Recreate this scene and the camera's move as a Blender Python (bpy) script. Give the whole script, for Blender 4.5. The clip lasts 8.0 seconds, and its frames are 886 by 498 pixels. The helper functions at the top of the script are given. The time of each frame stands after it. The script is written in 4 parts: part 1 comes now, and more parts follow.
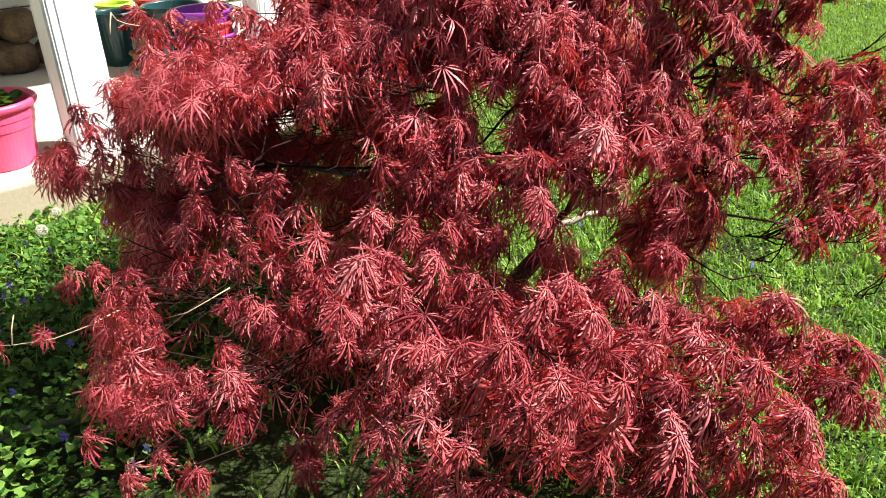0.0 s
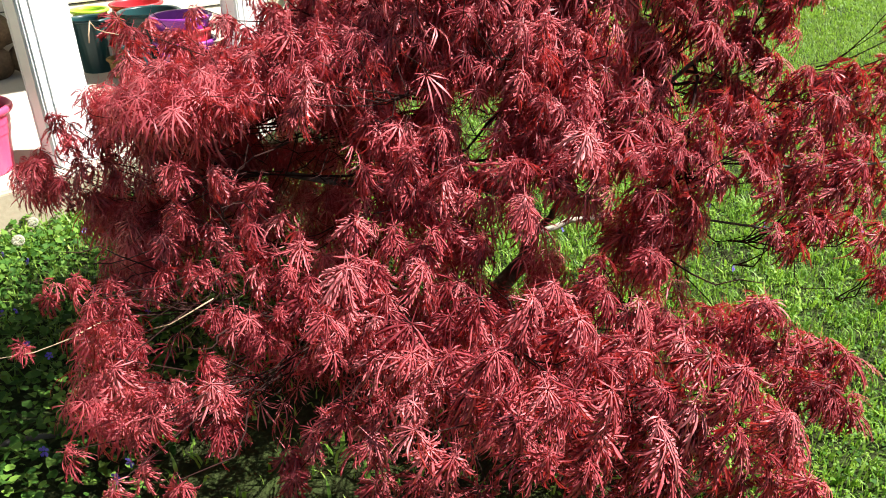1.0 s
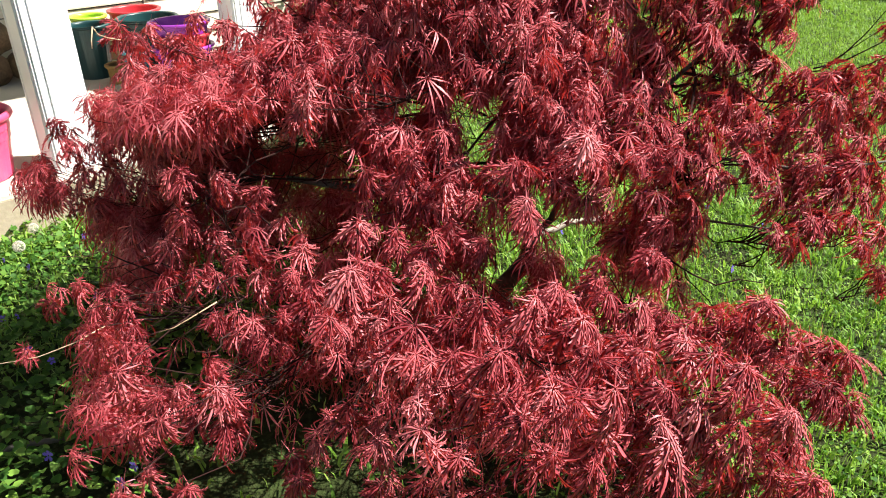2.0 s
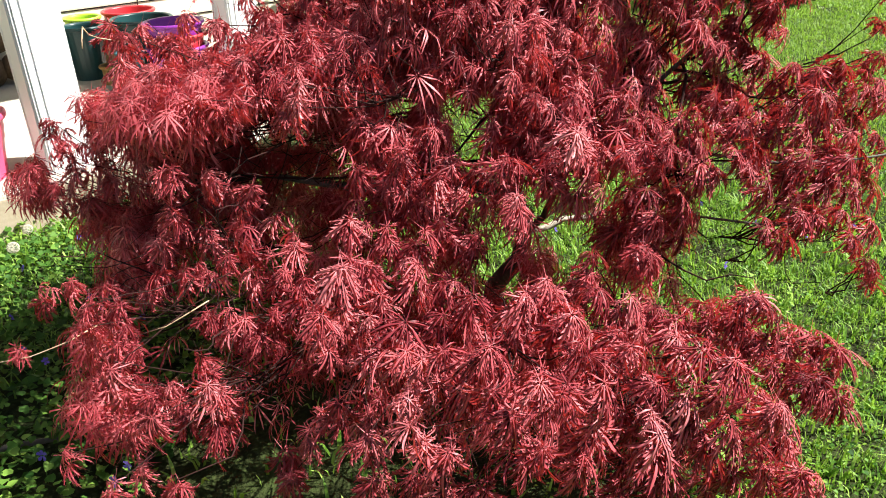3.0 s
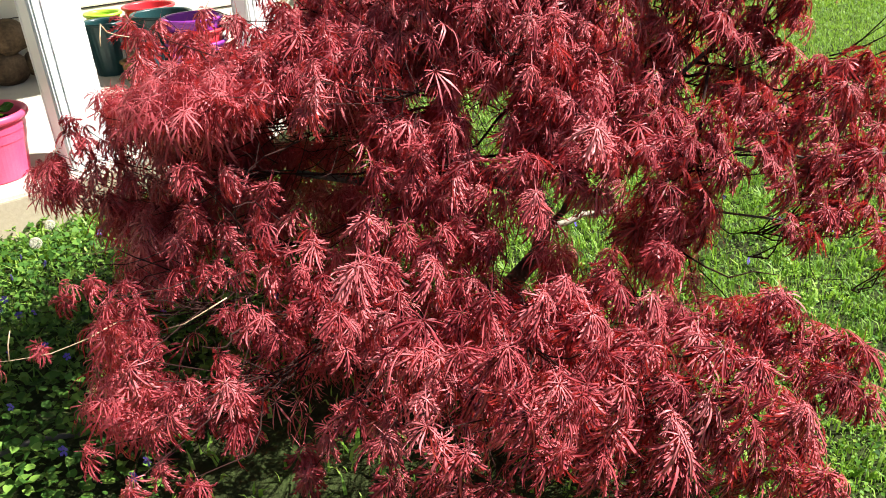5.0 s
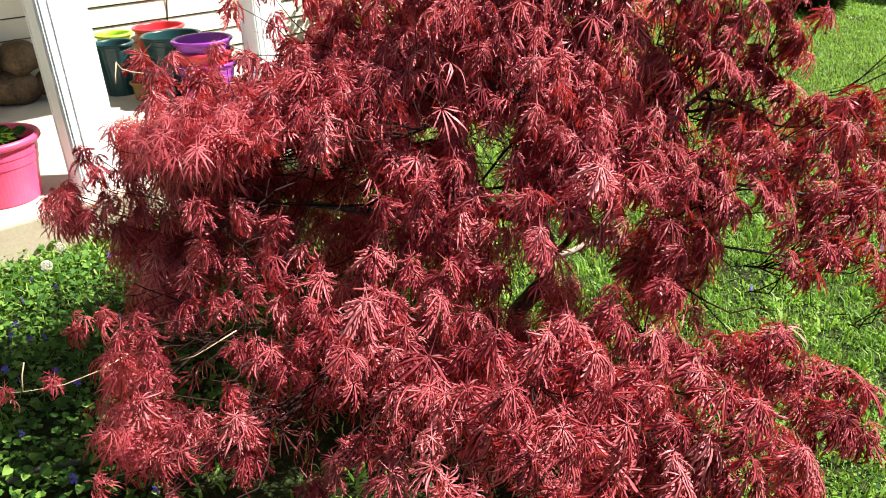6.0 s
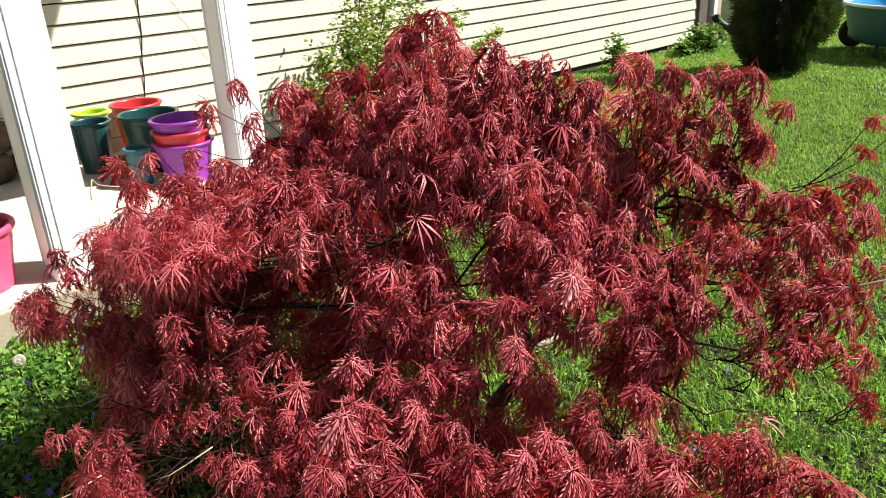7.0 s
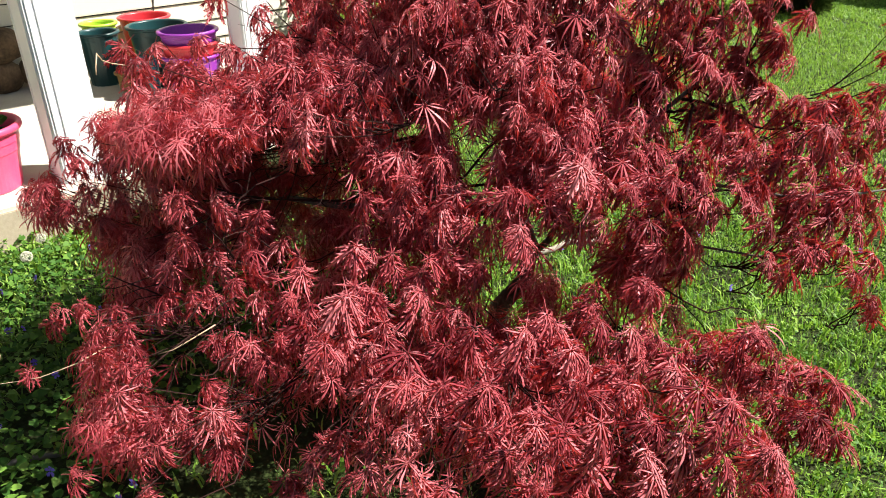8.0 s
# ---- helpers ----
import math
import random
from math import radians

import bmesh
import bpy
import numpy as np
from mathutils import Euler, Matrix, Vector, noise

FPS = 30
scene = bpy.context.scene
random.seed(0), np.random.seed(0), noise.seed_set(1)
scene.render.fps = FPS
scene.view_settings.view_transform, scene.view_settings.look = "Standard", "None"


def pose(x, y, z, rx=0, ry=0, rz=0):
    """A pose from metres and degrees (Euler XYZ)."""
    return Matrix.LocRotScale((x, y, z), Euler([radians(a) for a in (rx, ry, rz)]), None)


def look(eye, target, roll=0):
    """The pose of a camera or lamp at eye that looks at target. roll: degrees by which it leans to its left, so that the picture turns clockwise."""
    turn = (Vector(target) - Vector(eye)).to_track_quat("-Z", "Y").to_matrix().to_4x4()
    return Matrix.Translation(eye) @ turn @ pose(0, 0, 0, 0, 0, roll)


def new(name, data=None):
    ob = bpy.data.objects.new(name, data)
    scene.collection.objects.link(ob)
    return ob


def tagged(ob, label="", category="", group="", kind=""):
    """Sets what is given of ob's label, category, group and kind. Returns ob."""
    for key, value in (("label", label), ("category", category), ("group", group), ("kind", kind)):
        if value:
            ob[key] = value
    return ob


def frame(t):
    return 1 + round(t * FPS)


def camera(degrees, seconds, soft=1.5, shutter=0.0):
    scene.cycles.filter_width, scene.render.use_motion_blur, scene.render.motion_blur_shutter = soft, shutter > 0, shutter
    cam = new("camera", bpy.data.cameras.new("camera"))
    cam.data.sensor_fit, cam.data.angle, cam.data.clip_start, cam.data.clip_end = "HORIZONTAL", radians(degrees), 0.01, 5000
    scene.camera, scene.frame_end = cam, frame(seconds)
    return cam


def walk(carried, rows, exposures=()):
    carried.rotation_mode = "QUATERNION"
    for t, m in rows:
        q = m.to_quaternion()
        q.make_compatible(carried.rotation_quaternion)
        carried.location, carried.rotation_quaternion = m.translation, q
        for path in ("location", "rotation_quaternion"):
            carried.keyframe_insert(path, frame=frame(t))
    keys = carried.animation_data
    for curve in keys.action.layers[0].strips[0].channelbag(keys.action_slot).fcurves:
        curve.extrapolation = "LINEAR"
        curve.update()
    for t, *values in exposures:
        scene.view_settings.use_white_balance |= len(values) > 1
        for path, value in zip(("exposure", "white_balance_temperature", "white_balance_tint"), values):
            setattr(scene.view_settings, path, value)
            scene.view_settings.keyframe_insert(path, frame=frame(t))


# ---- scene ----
cam = camera(60.5, 8.0, soft=1.0)
PATH = [
    (0, (-0.04, 0.009, 1.214), (1.098, 1.37, 0.291), -1.2),
    (0.5, (-0.043, 0.016, 1.216), (1.119, 1.361, 0.299), -0.9),
    (1, (-0.042, 0.021, 1.22), (1.138, 1.352, 0.305), -1.0),
    (1.5, (-0.057, 0.026, 1.22), (1.129, 1.356, 0.313), -1.1),
    (3, (-0.05, 0.006, 1.217), (1.142, 1.332, 0.312), -1.6),
    (3.5, (-0.041, 0.009, 1.21), (1.142, 1.334, 0.291), -1.6),
    (4, (-0.043, 0.004, 1.219), (1.129, 1.34, 0.301), -1.8),
    (5.5, (-0.035, 0.019, 1.22), (1.105, 1.383, 0.303), -2.5),
    (6, (-0.041, 0.014, 1.275), (1.108, 1.385, 0.381), -2.2),
    (6.5, (-0.008, 0.033, 1.372), (1.168, 1.409, 0.521), -2.9),
    (7, (-0.004, 0.034, 1.395), (1.223, 1.407, 0.615), -2.6),
    (7.5, (-0.023, 0.012, 1.326), (1.186, 1.379, 0.509), -1.8),
    (8, (-0.031, 0.003, 1.281), (1.139, 1.348, 0.373), -1.0),
]
walk(cam, [(t, look(eye, target, roll)) for t, eye, target, roll in PATH],
     [(0, 1.44), (5.5, 1.45), (6.0, 1.48), (6.5, 1.38), (7.0, 1.16), (7.5, 1.06), (8.0, 1.28)])

# ---- world, sun ----
SUN_TO = Vector((0.78, -0.626, 0)).normalized()
ELEV = radians(49)
world = bpy.data.worlds.new("sky")
scene.world = world
world.use_nodes = True
wn = world.node_tree
sky = wn.nodes.new("ShaderNodeTexSky")
sky.sky_type = "NISHITA"
sky.sun_disc = False
sky.sun_elevation = ELEV
sky.sun_rotation = math.atan2(SUN_TO.x, SUN_TO.y)
wn.links.new(sky.outputs[0], wn.nodes["Background"].inputs[0])
wn.nodes["Background"].inputs[1].default_value = 0.037
sun_data = bpy.data.lights.new("sun", "SUN")
sun_data.energy = 5.0
sun_data.angle = radians(0.53)
sun_data.color = (1.0, 0.96, 0.9)
sun = new("sun", sun_data)
sun.matrix_world = look(SUN_TO * math.cos(ELEV) * 20 + Vector((0, 0, math.sin(ELEV) * 20)), (0, 0, 0))


# ---- materials ----
def material(name, base, rough=0.6, metal=0.0, spec=0.5):
    m = bpy.data.materials.new(name)
    m.use_nodes = True
    b = m.node_tree.nodes["Principled BSDF"]
    b.inputs["Base Color"].default_value = (*base, 1)
    b.inputs["Roughness"].default_value = rough
    b.inputs["Metallic"].default_value = metal
    b.inputs["Specular IOR Level"].default_value = spec
    return m


def ramp(nt, stops):
    r = nt.nodes.new("ShaderNodeValToRGB")
    while len(r.color_ramp.elements) < len(stops):
        r.color_ramp.elements.new(0.5)
    for e, (p, c) in zip(r.color_ramp.elements, stops):
        e.position, e.color = p, (*c, 1)
    return r


def noise_node(nt, scale, detail=4, space="Object"):
    co = nt.nodes.new("ShaderNodeTexCoord")
    n = nt.nodes.new("ShaderNodeTexNoise")
    n.inputs["Scale"].default_value = scale
    n.inputs["Detail"].default_value = detail
    nt.links.new(co.outputs[space], n.inputs["Vector"])
    return n


def mottled(name, stops, scale=8, fine=90, rough=0.7, bump=0.3, depth=0.004, spec=0.4):
    """A surface with broad stains and fine grain."""
    m = material(name, stops[0][1], rough, 0, spec)
    nt = m.node_tree
    b = nt.nodes["Principled BSDF"]
    broad, grain = noise_node(nt, scale), noise_node(nt, fine, 6)
    mix = nt.nodes.new("ShaderNodeMath")
    mix.operation = "MULTIPLY_ADD"
    mix.inputs[1].default_value = 0.35
    nt.links.new(grain.outputs[0], mix.inputs[0])
    half = nt.nodes.new("ShaderNodeMath")
    half.operation = "MULTIPLY"
    half.inputs[1].default_value = 0.65
    nt.links.new(broad.outputs[0], half.inputs[0])
    nt.links.new(half.outputs[0], mix.inputs[2])
    r = ramp(nt, stops)
    nt.links.new(mix.outputs[0], r.inputs[0])
    nt.links.new(r.outputs[0], b.inputs["Base Color"])
    bp = nt.nodes.new("ShaderNodeBump")
    bp.inputs["Strength"].default_value = bump
    bp.inputs["Distance"].default_value = depth
    nt.links.new(grain.outputs[0], bp.inputs["Height"])
    nt.links.new(bp.outputs[0], b.inputs["Normal"])
    return m


def foliage(name, stops, glow, share=0.35, rough=0.5, spec=0.4, clump=3.0):
    """Thin leaves: a tone of its own for each leaf, and light that passes through."""
    m = material(name, stops[0][1], rough, 0, spec)
    nt = m.node_tree
    b = nt.nodes["Principled BSDF"]
    geo, obj = nt.nodes.new("ShaderNodeNewGeometry"), nt.nodes.new("ShaderNodeObjectInfo")
    add = nt.nodes.new("ShaderNodeMath")
    add.operation = "ADD"
    nt.links.new(geo.outputs["Random Per Island"], add.inputs[0])
    nt.links.new(obj.outputs["Random"], add.inputs[1])
    fr = nt.nodes.new("ShaderNodeMath")
    fr.operation = "FRACT"
    nt.links.new(add.outputs[0], fr.inputs[0])
    n = nt.nodes.new("ShaderNodeTexNoise")
    n.inputs["Scale"].default_value = clump
    nt.links.new(geo.outputs["Position"], n.inputs["Vector"])
    mix = nt.nodes.new("ShaderNodeMix")
    mix.inputs[0].default_value = 0.5
    nt.links.new(fr.outputs[0], mix.inputs[2])
    nt.links.new(n.outputs[0], mix.inputs[3])
    r = ramp(nt, stops)
    nt.links.new(mix.outputs[0], r.inputs[0])
    nt.links.new(r.outputs[0], b.inputs["Base Color"])
    tr = nt.nodes.new("ShaderNodeBsdfTranslucent")
    tr.inputs[0].default_value = (*glow, 1)
    ms = nt.nodes.new("ShaderNodeMixShader")
    ms.inputs[0].default_value = share
    nt.links.new(b.outputs[0], ms.inputs[1])
    nt.links.new(tr.outputs[0], ms.inputs[2])
    nt.links.new(ms.outputs[0], nt.nodes["Material Output"].inputs[0])
    return m


MAPLE = foliage("maple_leaf", [(0.2, (0.10, 0.011, 0.016)), (0.42, (0.35, 0.052, 0.068)), (0.60, (0.59, 0.117, 0.134)), (0.84, (0.74, 0.25, 0.265))],
                (0.88, 0.058, 0.045), 0.22, 0.45, 0.29, 6.0)
BARK = mottled("bark", [(0.3, (0.05, 0.042, 0.036)), (0.5, (0.11, 0.095, 0.08)), (0.7, (0.26, 0.23, 0.19))], 14, 120, 0.85, 0.6)
SUNLIT_BARK = mottled("sunlit_bark", [(0.3, (0.30, 0.26, 0.20)), (0.6, (0.55, 0.50, 0.40))], 16, 120, 0.85, 0.5)
TWIG = mottled("twig_bark", [(0.3, (0.022, 0.010, 0.009)), (0.7, (0.045, 0.020, 0.017))], 20, 160, 0.92, 0.3, spec=0.08)
DRY_TWIG = mottled("dry_twig", [(0.3, (0.42, 0.28, 0.16)), (0.7, (0.62, 0.46, 0.30))], 30, 200, 0.7, 0.3)
GRASS = foliage("grass_blade", [(0.2, (0.06, 0.14, 0.022)), (0.5, (0.17, 0.34, 0.035)), (0.8, (0.42, 0.60, 0.12))], (0.33, 0.56, 0.05), 0.34, 0.5, 0.4, 2.0)
CLOVER = foliage("clover_leaf", [(0.2, (0.015, 0.06, 0.010)), (0.5, (0.10, 0.24, 0.03)), (0.8, (0.33, 0.48, 0.07))], (0.28, 0.45, 0.04), 0.34, 0.55, 0.25, 4.0)
HERB = foliage("violet_leaf", [(0.2, (0.015, 0.05, 0.010)), (0.5, (0.06, 0.15, 0.022)), (0.8, (0.20, 0.33, 0.055))], (0.18, 0.30, 0.025), 0.2, 0.6, 0.14, 5.0)
SHRUB = foliage("shrub_leaf", [(0.2, (0.06, 0.13, 0.02)), (0.5, (0.16, 0.26, 0.04)), (0.8, (0.50, 0.50, 0.13))], (0.35, 0.42, 0.06), 0.3, 0.4, 0.5, 6.0)
CONIFER = foliage("conifer_spray", [(0.2, (0.015, 0.03, 0.012)), (0.55, (0.045, 0.055, 0.02)), (0.85, (0.17, 0.15, 0.045))], (0.08, 0.13, 0.02), 0.2, 0.6, 0.3, 3.0)
PETAL = foliage("violet_petal", [(0.2, (0.10, 0.06, 0.42)), (0.8, (0.22, 0.16, 0.62))], (0.25, 0.16, 0.7), 0.3, 0.6, 0.2)
FLUFF = foliage("seed_fluff", [(0.2, (0.62, 0.60, 0.50)), (0.8, (0.80, 0.78, 0.68))], (0.8, 0.78, 0.66), 0.4, 0.8, 0.1)
SOIL = mottled("lawn_soil", [(0.3, (0.02, 0.018, 0.010)), (0.5, (0.03, 0.038, 0.013)), (0.7, (0.045, 0.07, 0.018))], 2.5, 60, 0.95, 0.8, 0.02, 0.1)
VINYL = mottled("cream_vinyl", [(0.3, (0.61, 0.57, 0.45)), (0.7, (0.67, 0.63, 0.51))], 1.2, 140, 0.5, 0.08, 0.001, 0.4)
WHITE = mottled("white_vinyl", [(0.3, (0.76, 0.76, 0.77)), (0.7, (0.82, 0.82, 0.82))], 2, 120, 0.4, 0.05, 0.001)
CONCRETE = mottled("concrete", [(0.25, (0.38, 0.33, 0.26)), (0.5, (0.52, 0.48, 0.40)), (0.75, (0.60, 0.57, 0.50))], 3, 140, 0.85, 0.4, 0.003, 0.3)
SHADE_BACKING = mottled("shade_backing", [(0.3, (0.03, 0.025, 0.02)), (0.7, (0.06, 0.05, 0.04))], 5, 80, 0.9)
ROOFING = mottled("roof_shingle", [(0.3, (0.06, 0.055, 0.05)), (0.7, (0.13, 0.12, 0.11))], 5, 90, 0.9)
STONE = mottled("field_stone", [(0.3, (0.035, 0.025, 0.016)), (0.5, (0.12, 0.08, 0.045)), (0.7, (0.21, 0.145, 0.085))], 9, 60, 0.95, 0.8, 0.006, 0.2)
GREY_WOOD = mottled("grey_wood", [(0.3, (0.06, 0.05, 0.04)), (0.7, (0.15, 0.13, 0.11))], 20, 120, 0.9)
DARK_WOOD = mottled("weathered_wood", [(0.3, (0.05, 0.04, 0.035)), (0.7, (0.14, 0.11, 0.09))], 4, 70, 0.85)
TAN = mottled("tan_board", [(0.3, (0.34, 0.28, 0.19)), (0.7, (0.48, 0.41, 0.30))], 4, 70, 0.8)
BLACK = mottled("black_plastic", [(0.3, (0.012, 0.012, 0.013)), (0.7, (0.035, 0.035, 0.037))], 6, 90, 0.5)


def plastic(name, dark, light, rough=0.38):
    return mottled(name, [(0.3, dark), (0.7, light)], 7, 150, rough, 0.1, 0.001, 0.5)


GREEN_P = plastic("dark_green_plastic", (0.005, 0.034, 0.036), (0.010, 0.055, 0.058))
LIME_P = plastic("lime_plastic", (0.34, 0.55, 0.03), (0.45, 0.68, 0.06))
RED_P = plastic("red_plastic", (0.48, 0.02, 0.03), (0.62, 0.035, 0.045))
PURPLE_P = plastic("purple_plastic", (0.20, 0.02, 0.27), (0.28, 0.035, 0.36))
TEAL_P = plastic("teal_plastic", (0.02, 0.10, 0.13), (0.04, 0.16, 0.19))
OCHRE_P = plastic("ochre_clay", (0.20, 0.11, 0.03), (0.30, 0.18, 0.06), 0.8)
PINK_P = plastic("pink_plastic", (0.74, 0.055, 0.15), (0.80, 0.10, 0.21))
BLUE_P = plastic("blue_plastic", (0.04, 0.28, 0.52), (0.08, 0.38, 0.62))
SLATE_P = plastic("slate_plastic", (0.04, 0.10, 0.115), (0.06, 0.14, 0.155))


# ---- building helpers ----
def mesh_from(name, verts, tris, mat):
    """A triangle mesh from arrays."""
    me = bpy.data.meshes.new(name)
    v, f = np.asarray(verts, dtype=np.float32), np.asarray(tris, dtype=np.int32)
    me.vertices.add(len(v))
    me.vertices.foreach_set("co", v.ravel())
    me.loops.add(f.size)
    me.loops.foreach_set("vertex_index", f.ravel())
    me.polygons.add(len(f))
    me.polygons.foreach_set("loop_start", np.arange(0, f.size, 3, dtype=np.int32))
    me.update(calc_edges=True)
    me.materials.append(mat)
    return me


def done(name, bm, mat, smooth=False):
    bmesh.ops.recalc_face_normals(bm, faces=bm.faces)
    me = bpy.data.meshes.new(name)
    bm.to_mesh(me)
    bm.free()
    me.materials.append(mat)
    if smooth:
        for p in me.polygons:
            p.use_smooth = True
    return me


def part(name, bm, mat, parent, label="", smooth=False):
    me = bm if isinstance(bm, bpy.types.Mesh) else done(name, bm, mat, smooth)
    ob = new(name, me)
    ob.parent = parent
    return tagged(ob, label)


def thing(name, at, label, category, group="", kind=""):
    ob = new(name)
    ob.location = at
    return tagged(ob, label, category, group, kind)


def box(bm, x0, x1, y0, y1, z0, z1, bevel=0.0):
    r = bmesh.ops.create_cube(bm, size=1)
    bmesh.ops.transform(bm, matrix=Matrix.Translation(((x0 + x1) / 2, (y0 + y1) / 2, (z0 + z1) / 2)) @ Matrix.Diagonal((x1 - x0, y1 - y0, z1 - z0, 1)), verts=r["verts"])
    if bevel:
        edges = list({e for v in r["verts"] for e in v.link_edges})
        bmesh.ops.bevel(bm, geom=edges, offset=bevel, segments=2, affect="EDGES")
    return bm


def tube(bm, points, radii, sides=8, cap=True):
    """A round limb along points."""
    rings = []
    pts = [Vector(p) for p in points]
    for i, p in enumerate(pts):
        d = (pts[min(i + 1, len(pts) - 1)] - pts[max(i - 1, 0)]).normalized()
        a = d.orthogonal().normalized() if i == 0 else (a - d * a.dot(d)).normalized()
        b = d.cross(a)
        rings.append([bm.verts.new(p + (a * math.cos(k * math.tau / sides) + b * math.sin(k * math.tau / sides)) * radii[i]) for k in range(sides)])
    for r0, r1 in zip(rings, rings[1:]):
        for k in range(sides):
            bm.faces.new((r0[k], r0[(k + 1) % sides], r1[(k + 1) % sides], r1[k]))
    if cap:
        bm.faces.new(rings[0][::-1])
        bm.faces.new(rings[-1])
    return bm


def lathe(bm, profile, sides=40, ripple=0.0, ribs=0):
    """A turned body; profile is radius and height from the inside floor or axis round to the other end."""
    rings = []
    for r, z in profile:
        rings.append([bm.verts.new((max(r, 0.0005) * (1 + ripple * math.cos(k * math.tau / sides * ribs)) * math.cos(k * math.tau / sides),
                                    max(r, 0.0005) * (1 + ripple * math.cos(k * math.tau / sides * ribs)) * math.sin(k * math.tau / sides), z)) for k in range(sides)])
    for r0, r1 in zip(rings, rings[1:]):
        for k in range(sides):
            bm.faces.new((r0[k], r0[(k + 1) % sides], r1[(k + 1) % sides], r1[k]))
    return bm


# ---- ground ----
def ground_height(x, y):
    return 0.018 * noise.noise((x * 0.7, y * 0.7, 0.3)) + 0.008 * noise.noise((x * 2.9, y * 2.9, 4.1))


def ground():
    """One sheet, fine near the garden and coarse out to the horizon."""
    bm = bmesh.new()
    xs = sorted({-2000, -600, -200, -60, -20, -8, *np.arange(-3, 11.01, 0.25).tolist(), 14, 22, 60, 200, 600, 2000})
    ys = sorted({-2000, -600, -200, -60, -20, -8, *np.arange(-3, 6.01, 0.25).tolist(), 9, 20, 60, 200, 600, 2000})
    grid = [[bm.verts.new((x, y, ground_height(x, y) - 0.012)) for y in ys] for x in xs]
    for i in range(len(xs) - 1):
        for j in range(len(ys) - 1):
            bm.faces.new((grid[i][j], grid[i + 1][j], grid[i + 1][j + 1], grid[i][j + 1]))
    ob = new("ground", done("ground", bm, SOIL, True))
    tagged(ob, "mossy dark lawn soil under short green grass", "ground", kind="structure")


ground()

# ---- house and porch ----
DECK = 0.19
WALL_Y = 4.86


def porch():
    bm = bmesh.new()
    plan = [(-3.2, 2.93), (0.98, 2.93), (2.14, 3.58), (2.14, WALL_Y - 0.004), (-3.2, WALL_Y - 0.004)]
    lo = [bm.verts.new((x, y, -0.15)) for x, y in plan]
    hi = [bm.verts.new((x, y, DECK)) for x, y in plan]
    bm.faces.new(lo[::-1])
    bm.faces.new(hi)
    n = len(plan)
    for i in range(n):
        bm.faces.new((lo[i], lo[(i + 1) % n], hi[(i + 1) % n], hi[i]))
    bmesh.ops.bevel(bm, geom=[e for e in bm.edges if all(v.co.z > 0 for v in e.verts)], offset=0.012, segments=2, affect="EDGES")
    edge = bmesh.new()
    box(edge, -3.2, 0.975, 2.914, 2.927, -0.12, DECK - 0.006, 0.003)
    tagged(new("porch_edge", done("porch_edge", edge, TAN)), "worn tan facing along the porch slab", "trim", kind="structure")
    tagged(new("porch_slab", done("porch_slab", bm, CONCRETE)), "pale sunlit concrete porch slab with a worn edge", "porch", kind="structure")


porch()


def siding():
    bm = bmesh.new()
    box(bm, -3.2, 8.47, WALL_Y + 0.024, WALL_Y + 0.16, -0.1, 2.9)
    # near-black backing paints the shade under each board's lip
    wall = new("wall_north", done("wall", bm, SHADE_BACKING))
    tagged(wall, "house wall clad in cream horizontal vinyl siding", "wall", kind="structure")
    step, z0 = 0.1165, 0.506
    # each board hooks out at its foot and leaves a dark slot above the board below
    profile = [(0.024, 0.004), (0.004, 0.003), (-0.001, 0.0), (-0.002, 0.007), (0.009, step - 0.009), (0.024, step - 0.009)]
    bm = bmesh.new()
    ends = []
    for x in (-3.2, 8.47):
        ends.append([bm.verts.new((x, WALL_Y + y, z)) for y, z in profile])
    for k in range(len(profile) - 1):
        bm.faces.new((ends[0][k], ends[1][k], ends[1][k + 1], ends[0][k + 1]))
    for e in ends:
        bm.faces.new(e)
    me = done("siding_board", bm, VINYL)
    for k in range(-4, 21):
        b = new("siding_board", me)
        b.location = (0, 0, z0 + k * step)
        b.parent = wall
    # the side of the house beyond its corner, and the trim there
    bm = bmesh.new()
    box(bm, 8.32, 8.47, WALL_Y + 0.17, 12, -0.1, 2.9)
    tagged(new("wall_east", done("wall_east", bm, VINYL)), "cream vinyl end wall of the house", "wall", kind="structure")
    bm = bmesh.new()
    box(bm, -3.35, -3.2, 2.0, 12, -0.1, 2.9)
    tagged(new("wall_west", done("wall_west", bm, VINYL)), "cream vinyl wall closing the porch end", "wall", kind="structure")
    bm = bmesh.new()
    box(bm, 8.475, 8.69, WALL_Y - 0.03, WALL_Y + 0.12, 0, 2.9, 0.004)
    tagged(new("trim", done("trim", bm, DARK_WOOD)), "dark weathered wooden corner board", "trim", kind="structure")


siding()


ROOF_END = 2.85


